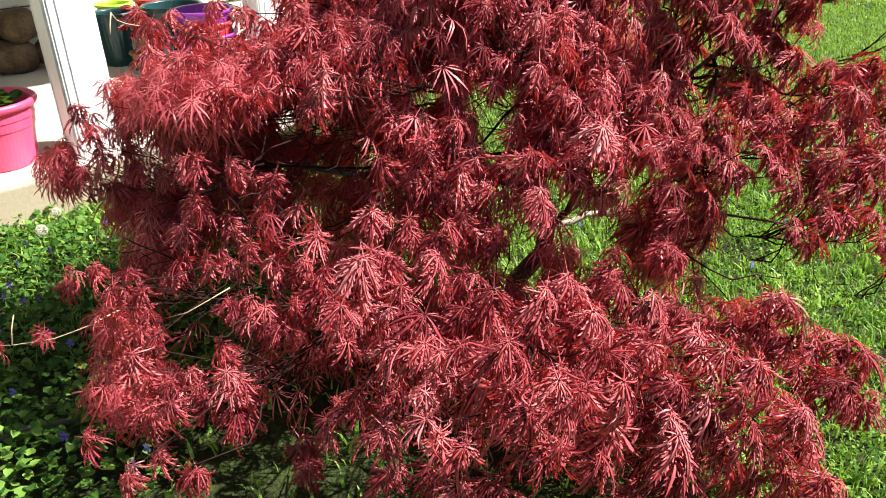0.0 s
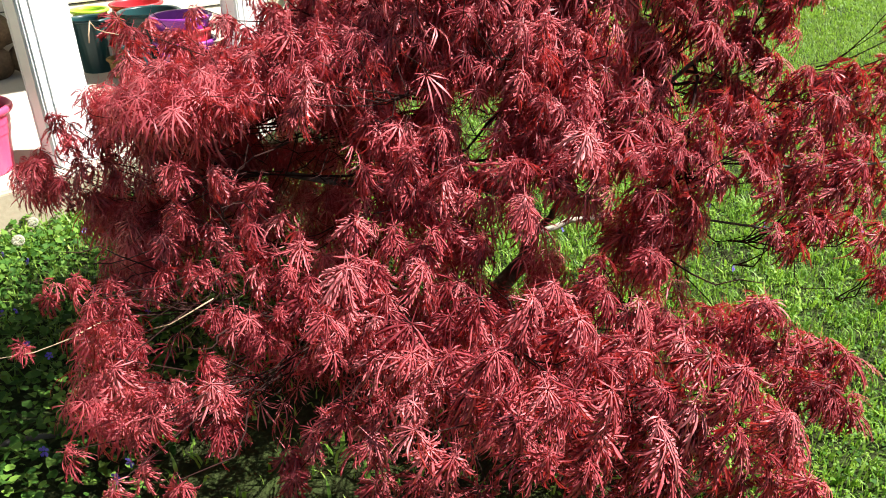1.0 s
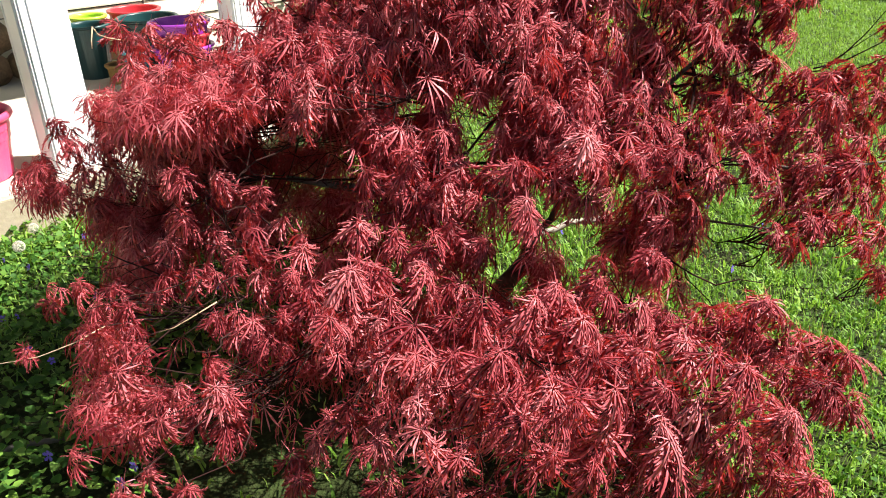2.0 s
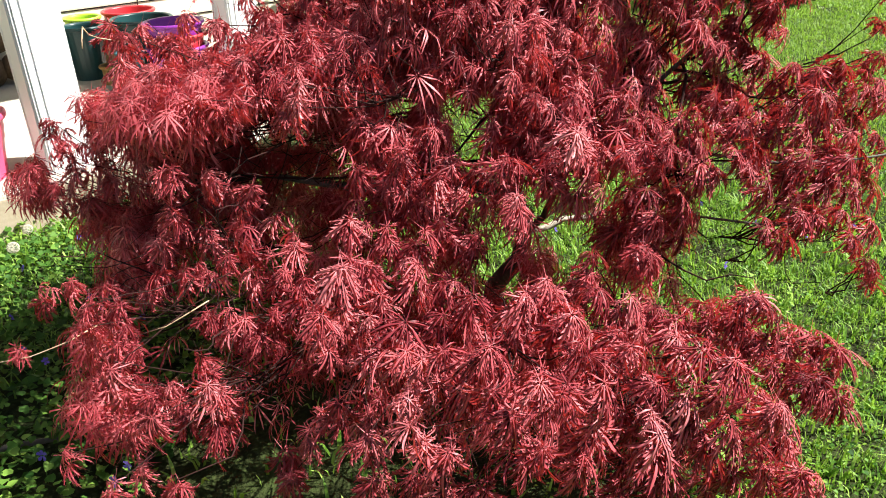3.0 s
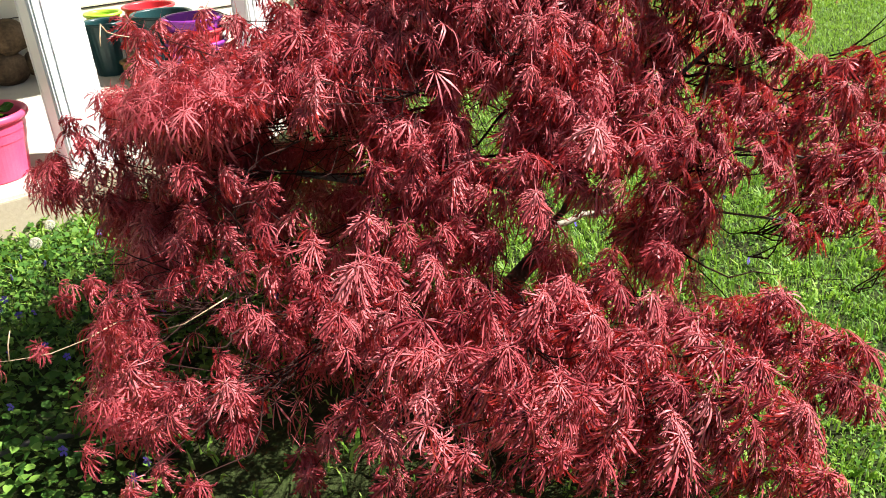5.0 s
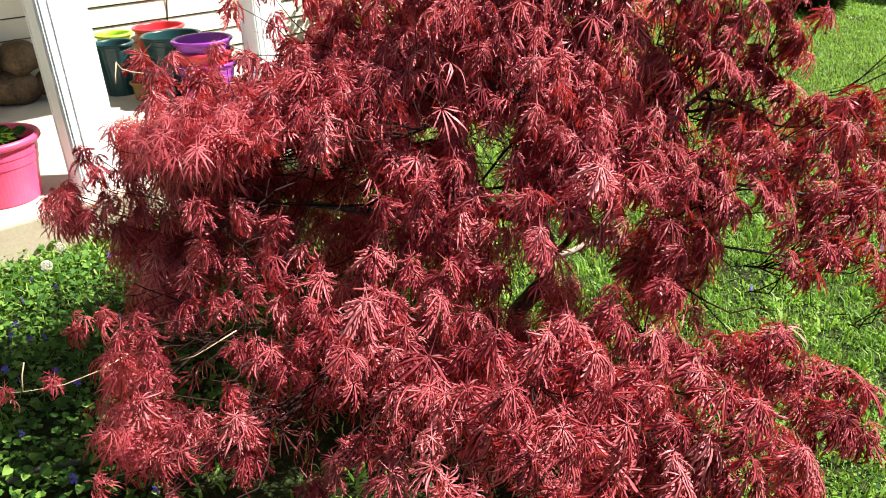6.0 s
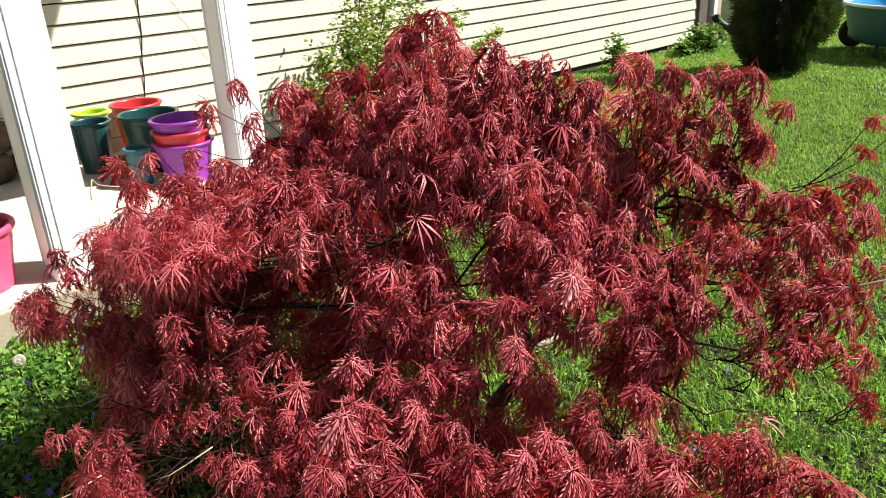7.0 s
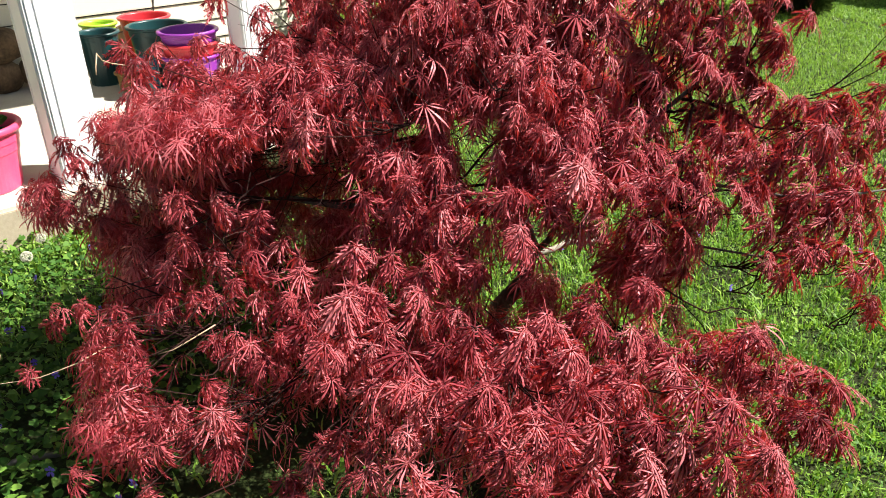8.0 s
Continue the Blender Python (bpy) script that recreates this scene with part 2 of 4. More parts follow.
def roofs():
    # porch roof on the posts, with its end above the second post
    bm = bmesh.new()
    pitch = 0.58
    for z in (0.0, 0.13):
        for x in (-3.2, ROOF_END):
            for y, up in ((2.98, 0.0), (WALL_Y - 0.02, pitch * (WALL_Y - 3.0))):
                bm.verts.new((x, y, 2.66 + up + z))
    bmesh.ops.convex_hull(bm, input=bm.verts)
    tagged(new("porch_roof", done("porch_roof", bm, WHITE)), "white boarded porch roof over the slab", "roof", kind="structure")
    bm = bmesh.new()
    v = [bm.verts.new(p) for p in ((-3.6, 4.5, 2.9), (8.8, 4.5, 2.9), (8.8, 8.5, 4.6), (-3.6, 8.5, 4.6), (-3.6, 12.4, 2.9), (8.8, 12.4, 2.9))]
    bm.faces.new((v[0], v[1], v[2], v[3]))
    bm.faces.new((v[3], v[2], v[5], v[4]))
    ex = bmesh.ops.extrude_face_region(bm, geom=list(bm.faces))
    bmesh.ops.translate(bm, verts=[e for e in ex["geom"] if isinstance(e, bmesh.types.BMVert)], vec=(0, 0, 0.14))
    tagged(new("house_roof", done("house_roof", bm, ROOFING)), "grey shingled gable roof of the house", "roof", kind="structure")


roofs()


def porch_post(x, y, w=0.17):
    """A square white post: core, and on each face two raised strips that leave grooves."""
    p = thing("porch_post", (x + w / 2, y + w / 2, DECK), "white square vinyl porch post with grooved faces", "post", "porch posts")
    h = 2.68 - DECK
    a = w / 2
    bm = bmesh.new()
    box(bm, -a, a, -a, a, 0, h, 0.004)
    shaft = part("shaft", bm, WHITE, p)
    for k in range(4):
        turn = Matrix.Rotation(k * math.pi / 2, 4, "Z")
        for u, wide in ((-0.064, 0.020), (0.0165, 0.123)):
            bm = bmesh.new()
            box(bm, u - wide / 2, u + wide / 2, -a - 0.0045, -a + 0.002, 0.0, h, 0.002)
            bmesh.ops.transform(bm, matrix=turn, verts=bm.verts)
            part("strip", bm, WHITE, shaft)
    return p


porch_post(0.675, 3.03)
porch_post(1.84, 3.70)


def wall_cable():
    bm = bmesh.new()
    pts = [(1.93, WALL_Y - 0.002, 1.30), (1.91, WALL_Y - 0.002, 1.07), (1.895, WALL_Y - 0.003, 0.85), (1.87, WALL_Y - 0.002, 0.72), (1.86, WALL_Y - 0.003, 0.60), (1.83, WALL_Y - 0.002, 0.42)]
    top = [(1.96, WALL_Y - 0.002, 2.7), (1.95, WALL_Y - 0.002, 2.0)]
    tube(bm, top + pts, [0.0042] * 8, 6)
    tagged(new("cable", done("cable", bm, BLACK, True)), "thin dark cable hanging down the siding", "cable")
    bm = bmesh.new()
    pts = [(2.05, WALL_Y - 0.004, 1.25), (2.17, WALL_Y - 0.004, 0.96), (2.22, WALL_Y - 0.004, 0.85), (2.28, WALL_Y - 0.004, 0.72), (2.36, WALL_Y - 0.004, 0.55)]
    tube(bm, pts, [0.0014] * 5, 6)
    tagged(new("cord", done("cord", bm, WHITE, True)), "thin white cord slung across the siding", "cord")


wall_cable()


def downspout():
    d = thing("downspout", (8.76, WALL_Y - 0.05, 0), "white metal downspout with a black corrugated drain hose", "downspout")
    bm = bmesh.new()
    box(bm, -0.045, 0.045, -0.03, 0.03, 0.28, 2.9, 0.008)
    part("pipe", bm, WHITE, d)
    bm = bmesh.new()
    pts, rad = [], []
    for i in range(40):
        s = i / 39
        pts.append((0.02 + 0.25 * s * s, -0.02 - 0.28 * s * s, 0.30 - 0.25 * s))
        rad.append(0.05 if i % 2 else 0.042)
    tube(bm, pts, rad, 12)
    part("hose", bm, BLACK, d, "black corrugated drain hose", True)
    bm = bmesh.new()
    box(bm, 8.88, 9.04, WALL_Y, WALL_Y + 0.16, -0.1, 2.4, 0.006)
    tagged(new("gate_post", done("gate_post", bm, TAN)), "weathered tan wooden gate post by the house corner", "post")


downspout()


# ---- pots on the porch ----
def pot(name, x, y, z, r0, r1, h, mat, label, ripple=0.0, ribs=0, rim=0.012, parts=()):
    p = thing(name, (x, y, z), label, "pot", "plastic plant pots on the porch")
    t = 0.005
    bm = bmesh.new()
    lathe(bm, [(0, 0.0), (r0, 0.0), (r0 + (r1 - r0) * 0.5, h * 0.5), (r0 + (r1 - r0) * 0.86, h * 0.86), (r1 - 0.004, h * 0.87), (r1 - 0.002, h - 0.004)], 96, ripple, ribs)
    lathe(bm, [(r1 - t - 0.004, h - 0.004), (r0 + (r1 - r0) * 0.5 - t, h * 0.5), (r0 - t, 0.012), (0, 0.012)], 48)
    part("body", bm, mat, p, smooth=False)
    bm = bmesh.new()
    lathe(bm, [(r1 - 0.010, h - 0.012), (r1 + rim - 0.004, h - 0.014), (r1 + rim, h - 0.008), (r1 + rim - 0.001, h - 0.001), (r1 + rim * 0.4, h + 0.003), (r1 - 0.008, h), (r1 - 0.010, h - 0.012)], 48)
    part("rim", bm, mat, p, smooth=True)
    return p


pot("plant_pot", 1.365, 4.49, DECK, 0.082, 0.105, 0.285, GREEN_P, "empty dark green ribbed plastic plant pot", 0.006, 24)
pot("plant_pot", 1.45, 4.715, DECK, 0.075, 0.095, 0.295, LIME_P, "empty lime green plastic plant pot")
pot("plant_pot", 1.71, 4.68, DECK, 0.10, 0.142, 0.305, RED_P, "large empty red plastic plant pot")
pot("plant_pot", 1.615, 4.265, DECK, 0.11, 0.155, 0.32, GREEN_P, "wide empty dark green plastic plant pot")
pot("plant_pot", 1.64, 3.92, DECK, 0.115, 0.15, 0.215, PURPLE_P, "purple plastic plant pot at the bottom of a stack")
pot("plant_pot", 1.64, 3.92, DECK + 0.062, 0.103, 0.146, 0.215, RED_P, "red plastic plant pot nested in a stack")
pot("plant_pot", 1.64, 3.92, DECK + 0.122, 0.096, 0.146, 0.215, PURPLE_P, "purple plastic plant pot on top of a stack")
pot("plant_pot", 1.43, 4.03, DECK, 0.05, 0.066, 0.20, TEAL_P, "small teal plastic plant pot")
pot("plant_pot", 1.41, 4.26, DECK, 0.055, 0.062, 0.10, OCHRE_P, "low ochre clay plant pot with a pale rim")


def leaf_quad(rng, size, n=6):
    """One oval leaf, slightly cupped, in its own frame: stalk at the origin, tip along y."""
    a = [(0, 0, 0), (-0.5, 0.35, 0.12), (-0.42, 0.75, 0.08), (0, 1.0, -0.06), (0.42, 0.75, 0.08), (0.5, 0.35, 0.12), (0, 0.5, -0.03)]
    f = [(6, 0, 5), (6, 5, 4), (6, 4, 3), (6, 3, 2), (6, 2, 1), (6, 1, 0)]
    return np.array(a) * size, np.array(f)


def scatter(name, protos, mats4, mat):
    """Joins copies of prototype leaves, placed by matrices, into one mesh."""
    vs, fs, base = [], [], 0
    for k, m in mats4:
        v, f = protos[k]
        vs.append(v @ m[:3, :3].T + m[:3, 3])
        fs.append(f + base)
        base += len(v)
    return mesh_from(name, np.concatenate(vs), np.concatenate(fs), mat)


def frame_of(at, ahead, up, scale=1.0):
    """A 4x4 array: y along ahead, z towards up."""
    y = np.array(ahead, float)
    y /= np.linalg.norm(y) + 1e-9
    z = np.array(up, float)
    z = z - y * (z @ y)
    z /= np.linalg.norm(z) + 1e-9
    m = np.eye(4)
    m[:3, 0], m[:3, 1], m[:3, 2], m[:3, 3] = np.cross(y, z) * scale, y * scale, z * scale, at
    return m


def pink_pot():
    x, y = 0.44, 3.21
    p = thing("plant_pot", (x, y, DECK), "large bright pink plastic plant pot with a small leafy plant", "pot", "plastic plant pots on the porch")
    p.scale = (0.94, 0.94, 0.90)
    bm = bmesh.new()
    lathe(bm, [(0, 0), (0.128, 0), (0.134, 0.006), (0.150, 0.13), (0.156, 0.165), (0.159, 0.166), (0.160, 0.176), (0.163, 0.205), (0.166, 0.206), (0.168, 0.255)], 56)
    lathe(bm, [(0.162, 0.262), (0.150, 0.215), (0, 0.215)], 56)
    part("body", bm, PINK_P, p, smooth=False)
    bm = bmesh.new()
    lathe(bm, [(0.160, 0.250), (0.180, 0.248), (0.187, 0.258), (0.186, 0.272), (0.178, 0.280), (0.166, 0.276), (0.160, 0.25)], 56)
    part("rim", bm, PINK_P, p, smooth=True)
    bm = bmesh.new()
    lathe(bm, [(0.151, 0.222), (0.10, 0.232), (0.0, 0.236)], 32)
    part("soil", bm, SOIL, p, "dark potting soil")
    rng = np.random.default_rng(11)
    ms = []
    for i in range(150):
        a, r = rng.uniform(0, math.tau), 0.11 * math.sqrt(rng.uniform())
        ms.append((0, frame_of((r * math.cos(a), r * math.sin(a), 0.24 + rng.uniform(0, 0.05)), (math.cos(a), math.sin(a), rng.uniform(-0.2, 0.7)), (rng.normal(0, 0.4), rng.normal(0, 0.4), 1), rng.uniform(0.022, 0.04))))
    part("plant", scatter("plant", [leaf_quad(rng, 1.0)], ms, HERB), HERB, p, "low green leafy seedling")


pink_pot()


def stone(x, y, z, rx, ry, rz, seed):
    bm = bmesh.new()
    bmesh.ops.create_icosphere(bm, subdivisions=3, radius=1)
    for v in bm.verts:
        n = 1 + 0.22 * noise.noise(v.co * 1.3 + Vector((seed, 0, 0))) + 0.06 * noise.noise(v.co * 4 + Vector((0, seed, 0)))
        v.co = Vector((v.co.x * rx, v.co.y * ry, v.co.z * rz)) * n
    ob = new("field_stone", done("field_stone", bm, STONE, True))
    ob.location = (x, y, z)
    tagged(ob, "rounded brown field stone stacked against the wall", "stone", "stones on the porch")


for i, (sx, sz, r) in enumerate([(1.10, 0, 0.13), (0.86, 0, 0.14), (0.60, 0, 0.15), (0.34, 0, 0.14), (0.93, 1, 0.11), (0.72, 1, 0.13), (0.47, 1, 0.12)]):
    stone(sx, 4.70 + 0.02 * (i % 3), DECK + 0.085 + 0.155 * sz, r, 0.12, 0.095, i * 3.7)


# ---- Japanese maple ----
def lobe(verts, tris, ang, length, droop, width, rng, root, teeth=True):
    """One lace-cut lobe: a narrow wavy blade with slender side teeth, all joined at the leaf's middle."""
    d = np.array((math.sin(ang), math.cos(ang), 0.0))
    side = np.array((math.cos(ang), -math.sin(ang), 0.0))
    if teeth:
        stations, halves = (0.10, 0.27, 0.42, 0.56, 0.70, 0.84, 1.0), (0.008, 0.017, 0.024, 0.025, 0.019, 0.010, 0.0)
    else:
        stations, halves = (0.15, 0.45, 0.72, 1.0), (0.012, 0.026, 0.022, 0.0)
    bend, wave, phase = rng.normal(0, 0.09), rng.uniform(0.0, 0.02), rng.uniform(0, 6)
    twist = rng.normal(0, 0.25)
    left, right = [], []
    for s, h in zip(stations, halves):
        c = d * length * s * (1 - 0.25 * droop * s * s) + side * length * (bend * s * s + wave * math.sin(phase + 9 * s))
        c = c + np.array((0, 0, length * (0.10 * s - droop * 0.70 * s * s)))
        if h == 0:
            verts.append(c)
            left.append(len(verts) - 1)
            right.append(len(verts) - 1)
            continue
        h *= rng.uniform(0.8, 1.25)
        off = (side * math.cos(twist * s) + np.array((0, 0, math.sin(twist * s)))) * h * length * width
        verts.append(c - off)
        left.append(len(verts) - 1)
        verts.append(c + off)
        right.append(len(verts) - 1)
    tris.append((root, left[0], right[0]))
    for i in range(len(stations) - 1):
        tris.append((left[i], left[i + 1], right[i]))
        if left[i + 1] != right[i + 1]:
            tris.append((right[i], left[i + 1], right[i + 1]))
    if not teeth:
        return
    for i in range(1, len(stations) - 1):
        for edge, sg in ((left, -1), (right, 1)):
            if rng.uniform() < 0.12:
                continue
            a, b = verts[edge[i - 1]], verts[edge[i]]
            ahead = b - a
            ahead /= np.linalg.norm(ahead)
            tip = b + ahead * length * rng.uniform(0.02, 0.11) + side * sg * length * width * rng.uniform(0.045, 0.105)
            tip[2] -= length * rng.uniform(0, 0.03)
            verts.append(tip)
            tris.append((edge[i - 1], edge[i], len(verts) - 1) if sg < 0 else (edge[i], edge[i - 1], len(verts) - 1))


def maple_leaf(seed, teeth=True):
    """A dissected leaf of unit length, stalk end at the origin, hanging over towards -z."""
    rng = np.random.default_rng(seed)
    verts, tris = [np.zeros(3)], []
    droop = rng.uniform(0.4, 1.25)
    lobes = [(0, 1.0), (26, 0.95), (-26, 0.95), (52, 0.82), (-52, 0.82), (82, 0.60), (-82, 0.60)]
    for a, l in lobes:
        lobe(verts, tris, radians(a + rng.normal(0, 7)), l * rng.uniform(0.78, 1.1), droop * rng.uniform(0.8, 1.2), rng.uniform(0.8, 1.2), rng, 0, teeth)
    for a in (120, -120):
        lobe(verts, tris, radians(a + rng.normal(0, 9)), rng.uniform(0.22, 0.36), droop, 1.6, rng, 0, False)
    n = len(verts)
    verts += [np.array((-0.012, 0, 0.0)), np.array((0.012, 0, 0.0)), np.array((0.0, -0.45, 0.10))]
    tris += [(0, n, n + 2), (0, n + 2, n + 1)]
    return np.array(verts), np.array(tris)


OUTER = 14
LEAVES = [maple_leaf(40 + i) for i in range(OUTER)] + [maple_leaf(80 + i, False) for i in range(8)]
TRUNK_FOOT = Vector((1.36, 1.36, -0.03))
FORK = Vector((1.335, 1.235, 0.25))
CROWN = Vector((1.37, 1.27, 0.62))
tree = thing("japanese_maple", (1.36, 1.36, 0.0), "weeping laceleaf maple with finely cut crimson leaves", "tree")
tree_rng = np.random.default_rng(7)
placed = []


def local(p):
    return Vector(p) - tree.location


def trunk():
    bm = bmesh.new()
    pts = [local(p) for p in (TRUNK_FOOT, (1.31, 1.31, 0.07), (1.27, 1.27, 0.17), FORK, (1.375, 1.25, 0.34), (1.37, 1.29, 0.42), (1.31, 1.30, 0.52), CROWN, (1.28, 1.20, 0.78), (1.25, 1.24, 0.92))]
    tube(bm, pts, [0.046, 0.032, 0.027, 0.024, 0.020, 0.019, 0.017, 0.015, 0.012, 0.008], 12)
    for v in bm.verts:
        v.co += Vector([noise.noise(v.co * 40 + Vector((k * 9, 0, 0))) * 0.005 for k in range(3)])
    part("trunk", bm, BARK, tree, "crooked grey-brown trunk", True)


trunk()


def limb(points, radii, mat=None, label=""):
    bm = bmesh.new()
    tube(bm, [local(p) for p in points], radii, 8)
    part("branch", bm, mat or BARK, tree, label, True)


limb([(1.37, 1.29, 0.41), (1.29, 1.36, 0.44), (1.18, 1.47, 0.43), (1.02, 1.56, 0.46), (0.85, 1.62, 0.52)], [0.022, 0.020, 0.016, 0.012, 0.007])
# the sun on this limb is put into a paler bark colour
limb([FORK, (1.40, 1.265, 0.295), (1.456, 1.236, 0.303), (1.492, 1.217, 0.32), (1.547, 1.173, 0.322), (1.58, 1.151, 0.332), (1.66, 1.07, 0.38)], [0.011, 0.0095, 0.009, 0.0085, 0.008, 0.007, 0.004], SUNLIT_BARK, "pale limb, sunlight painted into its bark")
limb([(1.40, 1.262, 0.30), (1.40, 1.21, 0.36), (1.40, 1.185, 0.42), (1.47, 1.15, 0.56), (1.55, 1.05, 0.68), (1.66, 0.95, 0.82)], [0.009, 0.0095, 0.009, 0.008, 0.007, 0.004])


limb([(1.50, 0.90, 0.60), (1.58, 0.68, 0.60), (1.70, 0.56, 0.61), (1.92, 0.44, 0.62)], [0.0045, 0.0035, 0.0026, 0.0018])
limb([(1.46, 0.86, 0.46), (1.47, 0.68, 0.49), (1.55, 0.60, 0.48), (1.66, 0.55, 0.50)], [0.0032, 0.0028, 0.0022, 0.0016])


def hang_leaf(at, out, size, inner=False, share=1.0):
    """One leaf at a shoot: its fan falls outwards and down, blade turned out and up."""
    g = tree_rng
    ahead = np.array(out, float) * g.uniform(0.4, 0.9) + g.normal(0, 0.18, 3)
    ahead[2] = g.uniform(-1.1, -0.2)
    up = np.array((0.25, -0.20, g.uniform(0.6, 1.1))) + np.array(out) * 0.55 + g.normal(0, 0.2, 3)
    k = int(g.integers(OUTER, len(LEAVES))) if inner else int(g.integers(OUTER))
    m = frame_of(at, ahead, up, size)
    for s in (0.25, 0.7):
        p = Vector(m[:3, 3] + m[:3, 1] * s - m[:3, 2] * 0.35 * s * s)
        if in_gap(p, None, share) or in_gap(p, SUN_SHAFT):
            return
    if in_gap(p, THIN) and g.uniform() < 0.88:
        return
    placed.append((k, m))


def shoot(tip, n, spread, size=0.076, inner=False, share=1.0):
    """A rosette of leaves round a shoot's tip, most of them on its outer side."""
    g = tree_rng
    tip = np.array(tip, float)
    away = tip - np.array((1.36, 1.30, tip[2]))
    away /= np.linalg.norm(away) + 1e-6
    for i in range(n):
        a = math.atan2(away[1], away[0]) + g.normal(0, 0.95)
        out = np.array((math.cos(a), math.sin(a), 0.0))
        at = tip + out * g.uniform(0.002, spread) + np.array((0, 0, g.uniform(-0.03, 0.014)))
        hang_leaf(at, out, size * g.uniform(0.75, 1.25), inner, share)


# where the camera stands; all gaps in the crown are bored towards it
CAMERA_SPOT = Vector((-0.03, 0.0, 1.23))


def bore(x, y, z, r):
    """A narrowing tube of air from a point in or behind the crown out to the camera."""
    return Vector((x, y, z)), CAMERA_SPOT, r


# windows cleared along the line of sight, through which trunk and lawn show
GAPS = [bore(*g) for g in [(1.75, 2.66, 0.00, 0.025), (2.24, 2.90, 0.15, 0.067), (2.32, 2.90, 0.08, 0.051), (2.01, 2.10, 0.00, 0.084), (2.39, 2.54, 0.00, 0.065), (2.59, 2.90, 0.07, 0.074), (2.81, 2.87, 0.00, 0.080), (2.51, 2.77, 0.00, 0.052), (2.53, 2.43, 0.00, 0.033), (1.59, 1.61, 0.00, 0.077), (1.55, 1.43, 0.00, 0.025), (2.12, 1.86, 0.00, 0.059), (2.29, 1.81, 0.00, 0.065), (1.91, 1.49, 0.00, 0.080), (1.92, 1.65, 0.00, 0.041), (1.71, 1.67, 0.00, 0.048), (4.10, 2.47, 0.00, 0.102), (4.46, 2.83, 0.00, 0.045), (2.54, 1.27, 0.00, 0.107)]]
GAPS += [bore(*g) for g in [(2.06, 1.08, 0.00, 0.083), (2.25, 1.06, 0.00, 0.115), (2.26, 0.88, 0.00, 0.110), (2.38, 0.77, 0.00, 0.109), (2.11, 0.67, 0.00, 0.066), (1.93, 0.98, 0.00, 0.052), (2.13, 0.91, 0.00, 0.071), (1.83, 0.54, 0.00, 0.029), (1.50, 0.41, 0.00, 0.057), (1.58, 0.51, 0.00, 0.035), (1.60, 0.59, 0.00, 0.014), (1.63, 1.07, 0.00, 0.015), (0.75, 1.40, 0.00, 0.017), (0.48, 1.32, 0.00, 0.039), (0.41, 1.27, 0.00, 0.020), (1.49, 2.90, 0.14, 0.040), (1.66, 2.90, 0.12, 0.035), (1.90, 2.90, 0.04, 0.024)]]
# shade put into the shape: sight-line hollows under the upper tier and between the lowest fans
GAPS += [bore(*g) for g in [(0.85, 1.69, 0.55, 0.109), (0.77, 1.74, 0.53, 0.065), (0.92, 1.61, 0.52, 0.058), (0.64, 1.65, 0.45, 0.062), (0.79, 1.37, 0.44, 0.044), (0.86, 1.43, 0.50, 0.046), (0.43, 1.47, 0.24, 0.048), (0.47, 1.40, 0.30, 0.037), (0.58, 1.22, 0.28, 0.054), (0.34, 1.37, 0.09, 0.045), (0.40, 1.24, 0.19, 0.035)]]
# thin places in the upper tier that let the sun down to the fans below
SUNNY = [(1.15, 0.74, 0.53), (0.60, 1.30, 0.46), (0.65, 1.20, 0.46), (0.63, 1.26, 0.47), (0.75, 1.12, 0.50), (0.82, 1.07, 0.50), (0.92, 1.26, 0.73), (0.97, 1.18, 0.71), (0.85, 1.24, 0.66), (0.92, 1.16, 0.60), (1.02, 1.07, 0.66), (1.02, 1.13, 0.59), (0.95, 1.12, 0.63), (0.71, 1.39, 0.55), (0.63, 1.39, 0.49), (0.70, 1.31, 0.51), (1.09, 0.82, 0.49), (1.17, 0.75, 0.52), (0.60, 1.49, 0.51), (0.57, 1.36, 0.49), (1.14, 1.07, 0.69), (1.20, 1.05, 0.74), (1.28, 0.98, 0.70), (0.90, 1.21, 0.63)]
SUN_UP = SUN_TO * math.cos(ELEV) + Vector((0, 0, math.sin(ELEV)))
THIN = [(Vector(p) + SUN_UP * 0.09, Vector(p) + SUN_UP * 0.6, 0.055) for p in SUNNY]
SUN_SHAFT = [(Vector((1.50, 1.20, 0.33)), Vector((2.01, 0.79, 1.085)), 0.065)]
all_tips = []
twig_mesh = bmesh.new()


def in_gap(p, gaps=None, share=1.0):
    """Whether p lies in a cleared tube, by default the windows and hollows bored towards the camera."""
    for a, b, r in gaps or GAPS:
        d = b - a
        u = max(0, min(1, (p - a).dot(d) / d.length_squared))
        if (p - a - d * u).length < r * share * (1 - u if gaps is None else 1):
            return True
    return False


